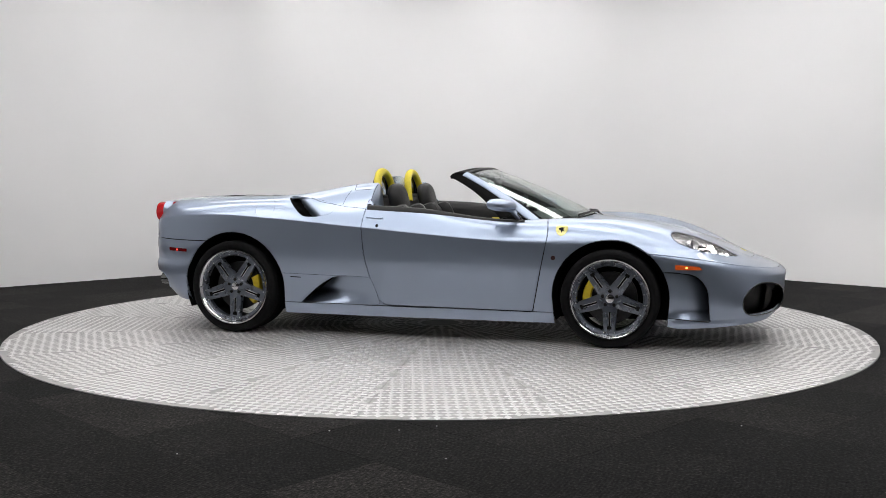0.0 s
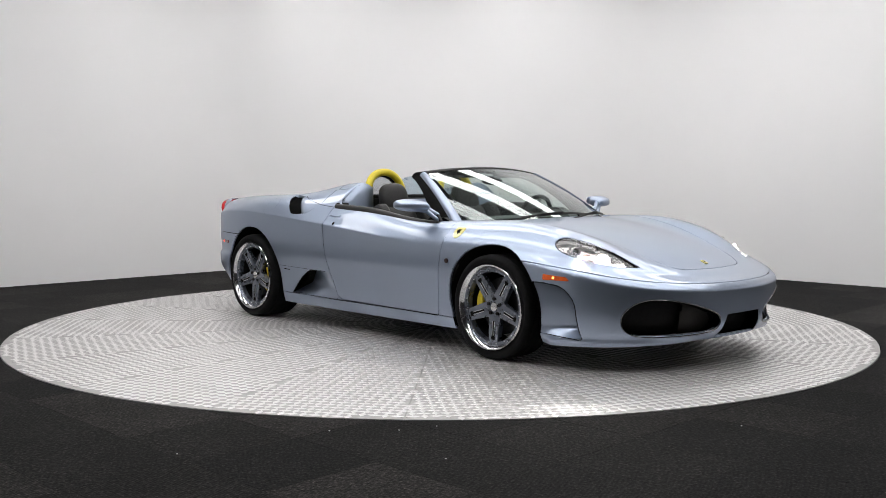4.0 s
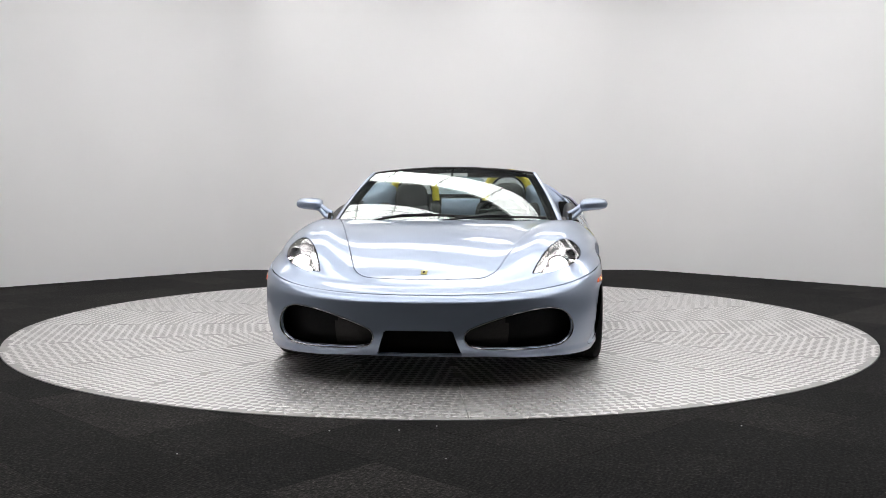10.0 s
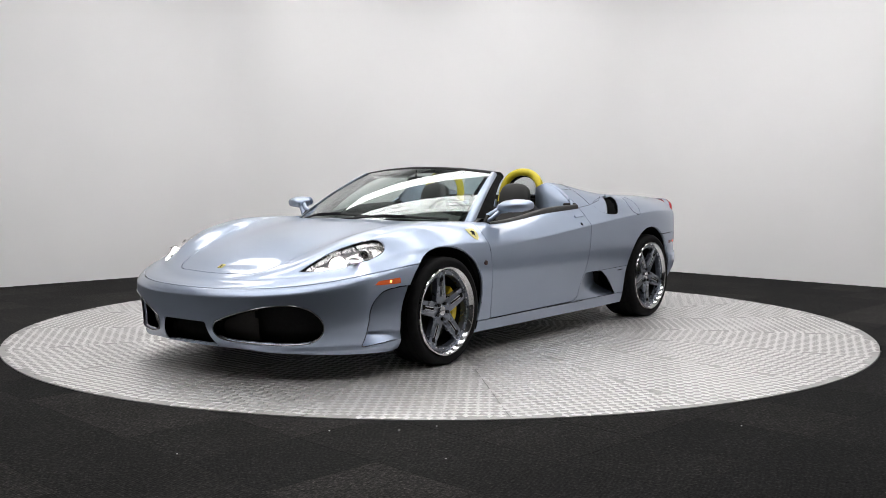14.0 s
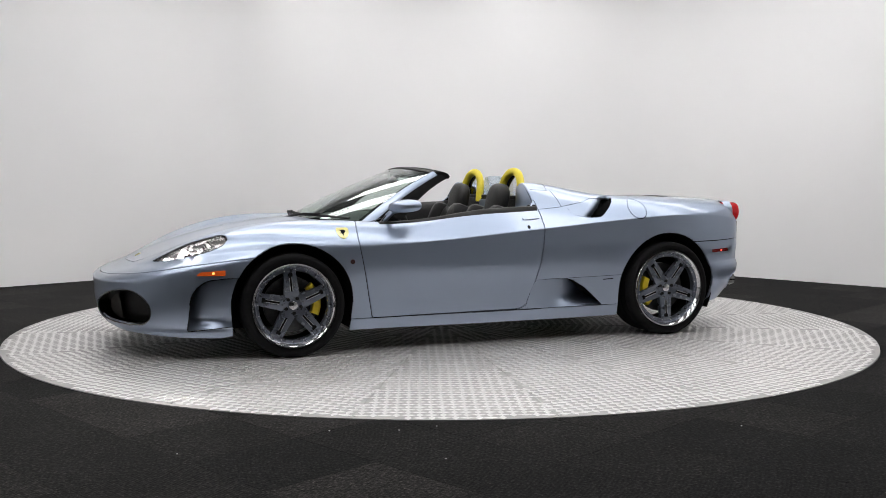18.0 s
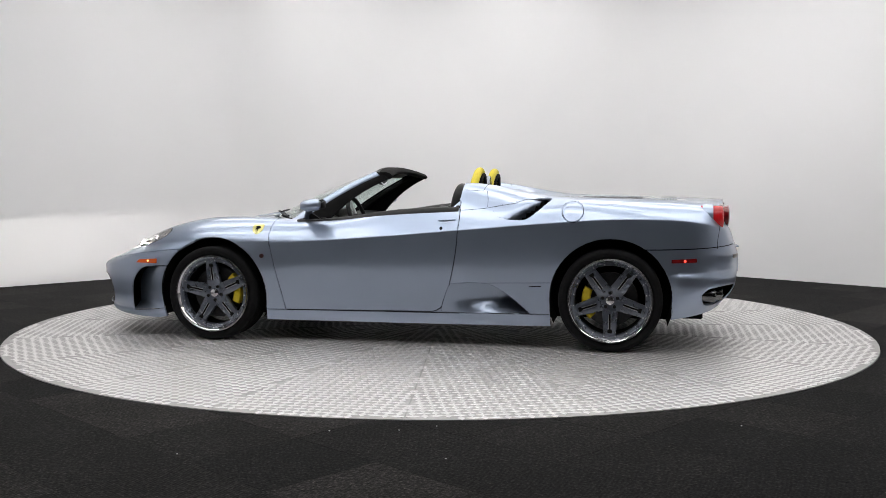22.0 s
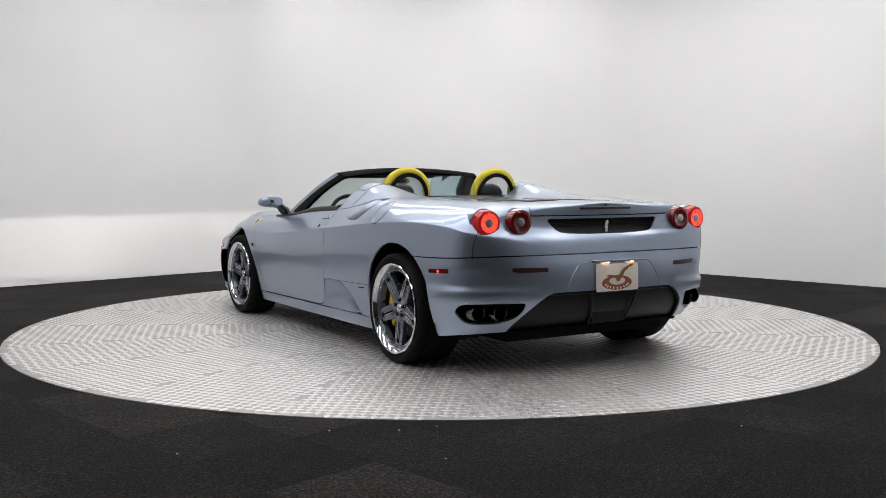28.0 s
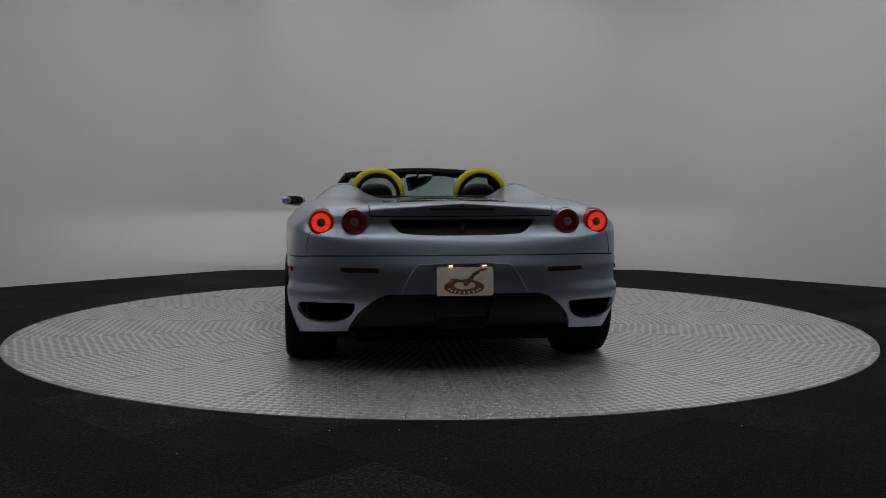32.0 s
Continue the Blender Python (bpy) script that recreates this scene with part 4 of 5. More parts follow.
def outline_rim(name, region_name, front, radius, material, sides=(1, -1), lift=0.001):
    """A thin moulding round an opening that is drawn from in front or behind."""
    poly = OUTLINES[region_name][0]
    for s in sides:
        bm = bmesh.new()
        pts = []
        for y, z in poly:
            p, n = on_end(y * s if len(sides) > 1 else y, z, front)
            pts.append(p + n * lift)
        sweep(bm, pts, radius, 8, closed=True)
        part(name, bm, material, CAR)


outline_rim("intake_moulding", "grille", True, .0034, M["chrome_dark"])
outline_rim("exhaust_moulding", "exhaust", False, .004, P)

# diffuser fins and the centre box
for y in (-.36, .36):
    bm = bmesh.new()
    prism(bm, [(-2.02, .40), (-1.80, .40), (-1.72, .25), (-1.93, .25)], .012, pose(0, y + .006, 0, 90, 0, 0), .002)
    part("diffuser_fin", bm, M["matte"], CAR)
bm = bmesh.new()
prism(bm, [(-.15, .44), (.15, .44), (.115, .265), (-.115, .265)], .03, pose(-2.058, 0, 0, 90, 0, 90), .008)
part("diffuser_box", bm, M["satin_black"], CAR)

# ribs of the diffuser: the box's slanting edges, the upper lip and the tunnel edges
for name, path in (("diffuser_rib", [(-.165, .447), (-.125, .262)]), ("diffuser_rib", [(.165, .447), (.125, .262)]), ("diffuser_rib", [(-.125, .262), (.125, .262)]),
                   ("diffuser_lip", [(-.44, .446), (.44, .446)]), ("diffuser_edge", [(-.46, .444), (-.555, .355), (-.605, .262)]), ("diffuser_edge", [(.46, .444), (.555, .355), (.605, .262)])):
    bm = bmesh.new()
    pts = []
    for (ya, za), (yb, zb) in zip(path, path[1:]):
        for k in range(9):
            p, nn = on_end(ya + (yb - ya) * k / 8, za + (zb - za) * k / 8, False)
            pts.append(p + Vector((.012, 0, 0)))
    sweep(bm, pts, .007, 8)
    part(name, bm, M["satin_black"], CAR)

# exhaust tips
for s in (1, -1):
    for y, z in ((.795, .352), (.685, .350)):
        bm = bmesh.new()
        m = pose(-1.875 if y < .7 else -1.825, s * y, z, 0, -90, 0)
        lathe(bm, [(.030, -.02), (.034, .10), (.041, .112), (.043, .108), (.043, -.06)], m, 32)
        part("exhaust_tip", bm, M["chrome_dark"], CAR, "round smoked-chrome exhaust tip")
        bm = bmesh.new()
        cylinder(bm, .032, .004, m @ pose(0, 0, .0), 24)
        part("exhaust_bore", bm, M["matte"], CAR)


# ---------------- windscreen ----------------
def screen_point(a, b):
    """a runs across from -1 to 1, b up from 0 to 1."""
    yb, yt = .755 * a, .578 * a
    base = Vector((1.125 - .325 * a * a, yb, .808 - .020 * a * a))
    top = Vector((.335 - .055 * a * a, yt, 1.148 - .040 * a ** 2))
    p = base.lerp(top, b)
    bow = 4 * b * (1 - b) * .018
    return p + Vector((.38 * bow, .25 * bow * a, .92 * bow))


def screen_patch(a0, a1, b0, b1, na, nb, thick, inset=0.0):
    bm = bmesh.new()
    sheets = []
    for h in (0.0, -thick):
        g = []
        for i in range(na + 1):
            a = a0 + (a1 - a0) * i / na
            g.append([])
            for j in range(nb + 1):
                b = b0 + (b1 - b0) * j / nb
                e = .002
                n = (screen_point(a + e, b) - screen_point(a - e, b)).cross(screen_point(a, b + e) - screen_point(a, b - e)).normalized()
                if n.z < 0:
                    n = -n
                g[-1].append(bm.verts.new(screen_point(a, b) + n * (h + inset)))
        sheets.append(g)
    for k, g in enumerate(sheets):
        for i in range(na):
            for j in range(nb):
                q = (g[i][j], g[i + 1][j], g[i + 1][j + 1], g[i][j + 1])
                bm.faces.new(q if k == 0 else q[::-1])
    t, u = sheets
    for i in range(na):
        bm.faces.new((t[i][0], u[i][0], u[i + 1][0], t[i + 1][0]))
        bm.faces.new((t[i][nb], t[i + 1][nb], u[i + 1][nb], u[i][nb]))
    for j in range(nb):
        bm.faces.new((t[0][j], t[0][j + 1], u[0][j + 1], u[0][j]))
        bm.faces.new((t[na][j], u[na][j], u[na][j + 1], t[na][j + 1]))
    return bm


WINDSCREEN = clear(part("windscreen", screen_patch(-.97, .97, .0, .97, 40, 20, .005), M["glass"], CAR, "clear raked windscreen with black border", angle=60))
for a0, a1, b0, b1 in ((-.975, -.915, 0, .985), (.915, .975, 0, .985), (-.915, .915, .88, .985), (-.915, .915, 0, .04)):
    part("screen_border", screen_patch(a0, a1, b0, b1, 24, 10, .0015, -.0065), M["gloss_black"], CAR, angle=60)
# painted frame: two pillars and the header
for s in (1, -1):
    bm = bmesh.new()
    n = 16
    rows = []
    for j in range(n + 1):
        b = j / n
        p = screen_point(s * .985, b)
        back = Vector((-.050 + .020 * b, 0, -.008 - .008 * b))
        out = Vector((0, s * (.012 - .003 * b), 0))
        rows.append([bm.verts.new(q) for q in (screen_point(s * .962, b) + Vector((.003, 0, .005)), p + Vector((.0, s * .003, .009)), p + out + back * .5 + Vector((0, s * .004, .004)), p + out + back, p + back + Vector((0, -s * .006, -.01)), p + Vector((-.01, -s * .006, -.012)))])
    for a, b in zip(rows, rows[1:]):
        for k in range(6):
            bm.faces.new((a[k], a[(k + 1) % 6], b[(k + 1) % 6], b[k]))
    bm.faces.new(rows[0])
    bm.faces.new(rows[-1])
    part("screen_pillar", bm, P, CAR, "painted windscreen pillar", angle=50)
    # black seal along the back of the pillar, widening to the mirror foot
    bm = bmesh.new()
    rows = []
    for j in range(n + 1):
        b = j / n
        p = screen_point(s * .985, b) + Vector((-.050 + .020 * b, s * (.014 - .004 * b), -.008 - .008 * b))
        wide = .125 * (1 - b) ** 1.6 + .060
        q = p + Vector((-wide, 0, -.020 * b - .004))
        rows.append([bm.verts.new(v) for v in (p + Vector((.01, -s * .002, 0)), p + Vector((-wide * .5, s * .004, .002)), q, q + Vector((0, -s * .03, 0)), p + Vector((0, -s * .045, -.01)))])
    for a, b in zip(rows, rows[1:]):
        for k in range(5):
            bm.faces.new((a[k], a[(k + 1) % 5], b[(k + 1) % 5], b[k]))
    bm.faces.new(rows[0])
    bm.faces.new(rows[-1])
    part("pillar_seal", bm, M["matte"], CAR, angle=50)


for s in (1, -1):
    bm = bmesh.new()
    sweep(bm, [screen_point(s * .93, .01 + .97 * k / 14) + Vector((-.030, 0, -.022)) for k in range(15)], [.030 - .010 * k / 14 for k in range(15)], 10)
    part("pillar_lining", bm, M["matte"], CAR)


def across(name, section, material, label=""):
    """A beam across the screen's top; section: offsets from its edge, rearward and up."""
    bm = bmesh.new()
    n, rows = 28, []
    for i in range(n + 1):
        a = -1 + 2 * i / n
        p = screen_point(a * .99, 1.0)
        rows.append([bm.verts.new(p + Vector((-dx, 0, dz))) for dx, dz in section])
    m = len(section)
    for a, b in zip(rows, rows[1:]):
        for k in range(m):
            bm.faces.new((a[k], a[(k + 1) % m], b[(k + 1) % m], b[k]))
    bm.faces.new(rows[0])
    bm.faces.new(rows[-1])
    return part(name, bm, material, CAR, label, angle=50)


across("header_rail", [(-.006, -.004), (.000, .004), (.014, .007), (.024, .004), (.024, -.014), (.0, -.014)], M["black"], "black windscreen header")
across("header_trim", [(.025, .006), (.075, .006), (.105, -.006), (.118, -.024), (.108, -.040), (.05, -.034), (.0, -.022), (.0, -.015), (.025, -.015)], M["matte"], "black header trim and seal")
for s in (1, -1):
    bm = bmesh.new()
    box(bm, (.10, .34, .014), (.315, s * .27, 1.098), .006, Matrix.Rotation(radians(20), 4, "Y"))
    part("sun_visor", bm, M["leather"], CAR)
# inside mirror
bm = bmesh.new()
v = bmesh.ops.create_uvsphere(bm, u_segments=24, v_segments=12, radius=1, matrix=pose(.385, 0, 1.055, 0, -8, 0) @ Matrix.Diagonal((.022, .098, .031, 1)))
part("inside_mirror", bm, M["black"], CAR, "black inside mirror on a stalk")
bm = bmesh.new()
sweep(bm, [(.40, 0, 1.06), (.41, 0, 1.10), (.40, 0, 1.125)], .009, 10)
part("mirror_stalk", bm, M["black"], CAR)
bm = bmesh.new()
prism(bm, [(x * .088, y * .026) for x, y in circle(0, 0, 1, 24)], .002, pose(.3665, 0, 1.053, 90, 0, -90) @ pose(0, 0, -.004))
part("mirror_glass", bm, M["mirror"], CAR)
# wipers and the tray they lie in
bm = bmesh.new()
n, rows = 24, []
for i in range(n + 1):
    a = -1 + 2 * i / n
    f = screen_point(a, 0)
    x_out = 1.135 - .10 * (abs(a) * .755 / .5) ** 2 if abs(a) < .8 else f.x + .03
    rows.append([bm.verts.new((f.x + .07 - .02 * abs(a), f.y * 1.02, f.z - .028)), bm.verts.new((f.x - .04, f.y, f.z - .012)), bm.verts.new((f.x - .04, f.y, f.z - .05)), bm.verts.new((f.x + .07 - .02 * abs(a), f.y * 1.02, f.z - .05))])
for a, b in zip(rows, rows[1:]):
    for k in range(4):
        bm.faces.new((a[k], a[(k + 1) % 4], b[(k + 1) % 4], b[k]))
part("cowl_tray", bm, M["black"], CAR)
for a0, a1, b1, foot in ((.10, .86, .055, -.02), (-.52, .22, .065, -.62)):
    bm = bmesh.new()
    pts = [screen_point(a0 + (a1 - a0) * k / 12, .015 + (b1 - .035) * math.sin(k / 12 * 2.6)) + Vector((.006, 0, .014)) for k in range(13)]
    sweep(bm, pts, .0055, 8, 1.6)
    arm = [screen_point(foot, .0) + Vector((.03, 0, .0)), screen_point((foot + a0 + a1) / 2.6, .02) + Vector((.016, 0, .026)), pts[7] + Vector((.003, 0, .008))]
    sweep(bm, arm, .0065, 8)
    part("wiper", bm, M["black"], CAR, "black wiper blade and arm")

# ---------------- door mirrors, handles, small fittings on the sides ----------------
for s in (1, -1):
    mirror = tagged(new("door_mirror"), "painted door mirror on a forked arm")
    mirror.parent = CAR
    # a wedge lofted outward: flat-topped, blunt in front, cut off behind for the glass
    sections = [(.872, .672, .585, .897, .014), (.878, .684, .572, .899, .027), (.900, .694, .556, .902, .037), (.950, .690, .543, .905, .0405),
                (1.000, .670, .534, .906, .038), (1.036, .642, .529, .906, .031), (1.051, .620, .529, .905, .022), (1.057, .595, .536, .904, .010)]
    bm = bmesh.new()
    rings = []
    for y, xf, xr, zc, hz in sections:
        ring = []
        for k in range(28):
            a = 2 * math.pi * k / 28
            c, d = math.copysign(abs(math.cos(a)) ** .55, math.cos(a)), math.copysign(abs(math.sin(a)) ** .55, math.sin(a))
            x = (xf + xr) / 2 + c * (xf - xr) / 2
            lean = .012 * (x - xr) / .15
            ring.append(bm.verts.new((x, s * y, zc + d * hz * (1 - .25 * max(c, 0)) - lean)))
        rings.append(ring)
    for p, q in zip(rings, rings[1:]):
        for k in range(28):
            bm.faces.new((p[k], p[(k + 1) % 28], q[(k + 1) % 28], q[k]))
    bm.faces.new(rings[0])
    bm.faces.new(rings[-1])
    part("shell", bm, P, mirror, angle=40)
    bm = bmesh.new()
    prism(bm, [(math.copysign(abs(c) ** .6, c) * .072, math.copysign(abs(d) ** .6, d) * .031) for c, d in circle(0, 0, 1, 36)], .004, pose(.537, s * .965, .906, 90, 0, -90) @ pose(0, 0, -.002, 0, -s * 4, 0))
    part("mirror_glass", bm, M["mirror"], mirror)
    for dz, dx, root in ((.0, .0, .838), (-.022, .020, .800)):
        bm = bmesh.new()
        sweep(bm, [(.672 + dx, s * .795, root), (.664 + dx, s * .835, root + .020), (.640 + dx * .8, s * .880, .888 + dz), (.620 + dx * .6, s * .925, .896 + dz)], [.013, .013, .015, .015], 12, 1.3)
        part("arm", bm, P, mirror)
    bm = bmesh.new()
    prism(bm, [(.575, .792), (.735, .780), (.715, .805), (.680, .848), (.645, .838), (.60, .808)], .022, pose(0, s * .806 + .011, 0, 90, 0, 0), .003)
    part("foot", bm, M["black"], mirror)
    # door handle, lock, seam lines
    bm = slab(rounded([(-.335, .808), (-.215, .800), (-.215, .815), (-.30, .832)], .008), -.004, .007, .002)
    hug(bm, s, "side")
    part("door_handle", bm, P, DOORS[s], "flush painted door handle")
    bm = slab(circle(-.243, .757, .010, 20), -.002, .003, .001)
    hug(bm, s, "side")
    part("door_lock", bm, M["matte"], DOORS[s])
    # shield badge: a plain yellow shield with dark middle
    shield = [(.953, .770), (1.029, .770), (1.029, .739), (1.016, .717), (.991, .704), (.966, .717), (.953, .739)]
    bm = slab(rounded(shield, .010), -.003, .0022, .001)
    hug(bm, s, "side")
    badge = part("wing_badge", bm, M["badge"], CAR, "yellow enamel shield badge")
    bm = slab([(.972, .752), (.986, .758), (1.010, .756), (1.000, .749), (1.008, .732), (.998, .738), (.990, .722), (.986, .738), (.974, .744)], .0020, .0032, .0004)
    hug(bm, s, "side")
    part("emblem", bm, M["matte"], badge)
    # repeater lamp on the wing
    bm = slab(circle(.945, .568, .0145, 20), -.003, .008, .003)
    hug(bm, s, "side")
    part("side_repeater", bm, M["red_dark"], CAR, "small round dark red side lamp")
    # marker lamps with their lit bulbs
    bm = slab(rounded([(1.70, .505), (1.865, .505), (1.84, .526), (1.70, .537)], .006), -.004, .005, .002)
    hug(bm, s, "side")
    mark = part("front_marker", bm, M["amber"], CAR, "amber side marker lamp, lit")
    bm = slab(circle(1.768, .519, .0075, 16), .004, .0065, .001)
    hug(bm, s, "side")
    part("bulb", bm, M["amber_lit"], mark)
    bm = slab(rounded([(-1.665, .556), (-1.815, .562), (-1.815, .586), (-1.665, .578)], .004), -.004, .005, .002)
    hug(bm, s, "side")
    mark = part("rear_marker", bm, M["red"], CAR, "red side marker lamp, lit")
    bm = slab(circle(-1.745, .570, .0075, 16), .004, .0065, .001)
    hug(bm, s, "side")
    part("bulb", bm, M["red_hot"], mark)
    # dark script on the rear wing, too small to read
    bm = slab([(-.80, .394), (-.875, .397), (-.875, .403), (-.80, .400)], .0, .0015, 0)
    hug(bm, s, "side")
    part("script_bar", bm, M["matte"], CAR)
    # reflectors in the rear bumper
    bm = slab(rounded([(.455, .570), (.60, .570), (.655, .575), (.655, .596), (.455, .594)], .008), -.004, .003, .001)
    hug(bm, s, "rear")
    part("rear_reflector", bm, M["red_dark"], CAR, "dark red slot reflector")

# ---------------- lamps ----------------
for s in (1, -1):
    lamp = tagged(new("headlight"), "swept-back headlight under a clear cover, lit")
    lamp.parent = CAR
    clear(panel("cover", "lamp", (s,), M["lens"], "clear lamp cover", parent=lamp, gap=.003, lip=.004))
    panel("bowl", "lamp", (s,), M["lamp_bowl"], parent=lamp, shift=lambda v: v + Vector((-.025, -math.copysign(.010, v.y), -.055)), keep_normals=False, bowl=True, gap=.004)
    # first lens enlarged and lit tip lens added, standing in for the lamp's bloom
    for x, y, z, r, name in ((1.905, .700, .590, .050, "projector"), (1.990, .648, .556, .030, "projector"), (1.775, .768, .648, .027, "projector")):
        bm = bmesh.new()
        m = pose(x, s * y, z, 0, 80, s * 8)
        lathe(bm, [(r * .2, -.06), (r * 1.0, -.03), (r * 1.25, .01), (r * 1.3, .02), (r * 1.1, .022), (r, .012)], m, 32)
        part("projector_shroud", bm, M["lamp_bowl"], lamp)
        bm = bmesh.new()
        lathe(bm, [(.0001, .024), (r * .5, .021), (r * .85, .013), (r, .004)], m, 24)
        part("projector_lens", bm, M["headlight"] if x > 1.85 else M["chrome_dark"], lamp)
    # dipped beam: a thin lit slit between two dark shields
    bm = bmesh.new()
    vs = [bm.verts.new((1.836, s * .765 + dy, .6335 + dz)) for dy, dz in ((-.03, 0), (.03, 0), (.03, .0012), (-.03, .0012))]
    bm.faces.new(vs)
    part("beam_strip", bm, M["beam"], lamp)
    bm = bmesh.new()
    box(bm, (.052, .066, .002), (1.860, s * .765, .6360), .0005)
    box(bm, (.052, .066, .002), (1.860, s * .765, .6225), .0005)
    box(bm, (.002, .066, .0135), (1.8345, s * .765, .6292))
    part("beam_shield", bm, M["matte"], lamp)

for s in (1, -1):
    for x, y, z, tilt, lit in ((-1.905, .754, .833, 4, True), (-1.955, .580, .836, 1, False)):
        lamp = tagged(new("tail_lamp"), "round red tail lamp, lit" if lit else "round dark red tail lamp with clear middle")
        lamp.parent = CAR
        x = on_end(y, z, False)[0].x + (.004 if lit else .0)
        m = pose(x, s * y, z, 0, -90, 0) @ Matrix.Rotation(radians(-s * tilt), 4, "X")
        r = .071
        bm = bmesh.new()
        lathe(bm, [(r + .008, -.09), (r + .008, -.030), (r + .004, -.026), (r, -.028), (r, -.05)], m, 48)
        part("bezel", bm, P, lamp)
        bm = bmesh.new()
        lathe(bm, [(r, -.10), (r, .016), (r * .93, .032), (r * .72, .038)], m, 48)
        part("outer_ring", bm, M["red_rim"] if lit else M["red"], lamp)
        bm = bmesh.new()
        lathe(bm, [(r * .72, .038), (r * .60, .036), (r * .34, .031)], m, 48)
        part("ring_lens", bm, M["red_lit"] if lit else M["red"], lamp)
        if lit:
            for k in range(6):
                bm = bmesh.new()
                a = radians(60 * k + 15)
                prism(bm, [(r * .42, -.0012), (r * .70, -.0012), (r * .70, .0012), (r * .42, .0012)], .002, m @ pose(0, 0, .036, 0, 0, 60 * k + 15))
                part("rib", bm, M["red"], lamp)
        bm = bmesh.new()
        lathe(bm, [(r * .34, .031), (r * .31, .035), (r * .22, .037), (.0001, .038)], m, 32)
        part("centre_lens", bm, M["silver"], lamp)

# third brake lamp and tail badge, plain shapes
bm = bmesh.new()
box(bm, (.016, .36, .013), (on_end(0.0, .902, False)[0].x - .003, 0, .904), .003)
part("brake_lamp", bm, M["red_dark"], CAR, "slim dark red high brake lamp")
bm = bmesh.new()
prism(bm, [(-.012, .770), (-.004, .785), (-.014, .800), (-.004, .830), (.010, .838), (.018, .825), (.008, .812), (.014, .796), (.006, .784), (.014, .768), (.004, .774)], .006, pose(-2.028, 0, 0, 90, 0, -90), .001)
part("tail_emblem", bm, M["chrome"], CAR, "small chrome emblem on the tail grille")
for k in range(7):
    bm = bmesh.new()
    box(bm, (.004, .74, .003), (-1.985, 0, .772 + .0085 * k))
    part("grille_bar", bm, M["gap"], CAR)
# nose badge
bm = slab(rounded([(2.115, -.017), (2.150, -.017), (2.150, .017), (2.115, .017)], .004), -.002, .004, .001)
hug(bm, 1, "top")
nose = part("nose_badge", bm, M["badge"], CAR, "small square yellow nose badge in a chrome frame")
bm = slab([(2.122, -.005), (2.142, -.006), (2.144, .003), (2.132, .006), (2.124, .003)], .0038, .005, 0)
hug(bm, 1, "top")
part("emblem", bm, M["matte"], nose)
# number plate without a number: a dealer's plate with plain shapes
plate = tagged(new("number_plate"), "cream dealer plate with an orange-brown emblem")
plate.parent = CAR
pm = pose(-2.128, 0, .523, 90, 0, -90) @ Matrix.Rotation(radians(-3), 4, "X")
bm = bmesh.new()
prism(bm, rounded([(-.152, -.076), (.152, -.076), (.152, .076), (-.152, .076)], .012), .004, pm, .001)
part("sheet", bm, M["cream"], plate)
bm = bmesh.new()
n = 40
ro = [(-.005 + .108 * math.cos(2 * math.pi * k / n), -.030 + .040 * math.sin(2 * math.pi * k / n)) for k in range(n)]
ri = [(-.002 + .058 * math.cos(2 * math.pi * k / n), -.020 + .022 * math.sin(2 * math.pi * k / n)) for k in range(n)]
vo = [bm.verts.new(pm @ Vector((x, y, .0052))) for x, y in ro]
vi = [bm.verts.new(pm @ Vector((x, y, .0052))) for x, y in ri]
for k in range(n):
    bm.faces.new((vo[k], vo[(k + 1) % n], vi[(k + 1) % n], vi[k]))
part("ring_shape", bm, M["rust"], plate)
bm = bmesh.new()
prism(bm, [(-.085, .010), (-.060, .016), (-.020, .010), (.010, .012), (.050, .050), (.085, .066), (.125, .070), (.10, .056), (.080, .052), (.075, .040), (.055, .034), (.045, .016), (.030, -.004), (.012, -.022), (-.006, -.024), (-.010, -.006), (-.040, .000)], .0012, pm @ pose(0, 0, .0054), 0)
part("wing_shape", bm, M["gold"], plate)
for k in range(9):
    bm = bmesh.new()
    a = radians(200 + 17.5 * k)
    prism(bm, [(-.004, -.007), (.004, -.007), (.004, .007), (-.004, .007)], .0008, pm @ pose(-.005 + .086 * math.cos(a), -.029 + .031 * math.sin(a), .0056, 0, 0, math.degrees(a) - 90))
    part("lettering_bar", bm, M["cream"], plate)
for y in (-.105, .075):
    bm = bmesh.new()
    box(bm, (.010, .020, .004), (-2.133, y, .607), .001)
    part("plate_lamp", bm, M["plate_lamp"], CAR)
bm = bmesh.new()
box(bm, (.03, .34, .010), (-2.120, 0, .616), .003)
part("plate_lamp_bar", bm, P, CAR)
# raised edge of the plate panel on the bumper
bm = bmesh.new()
path = [(-.345, .455), (-.30, .545), (-.262, .598), (-.235, .612), (.235, .612), (.262, .598), (.30, .545), (.345, .455)]
pts = []
for (ya, za), (yb, zb) in zip(path, path[1:]):
    for k in range(8):
        p, nn = on_end(ya + (yb - ya) * k / 8, za + (zb - za) * k / 8, False)
        pts.append(p + nn * .0005)
sweep(bm, pts, .004, 8)
part("plate_panel_edge", bm, P, CAR)

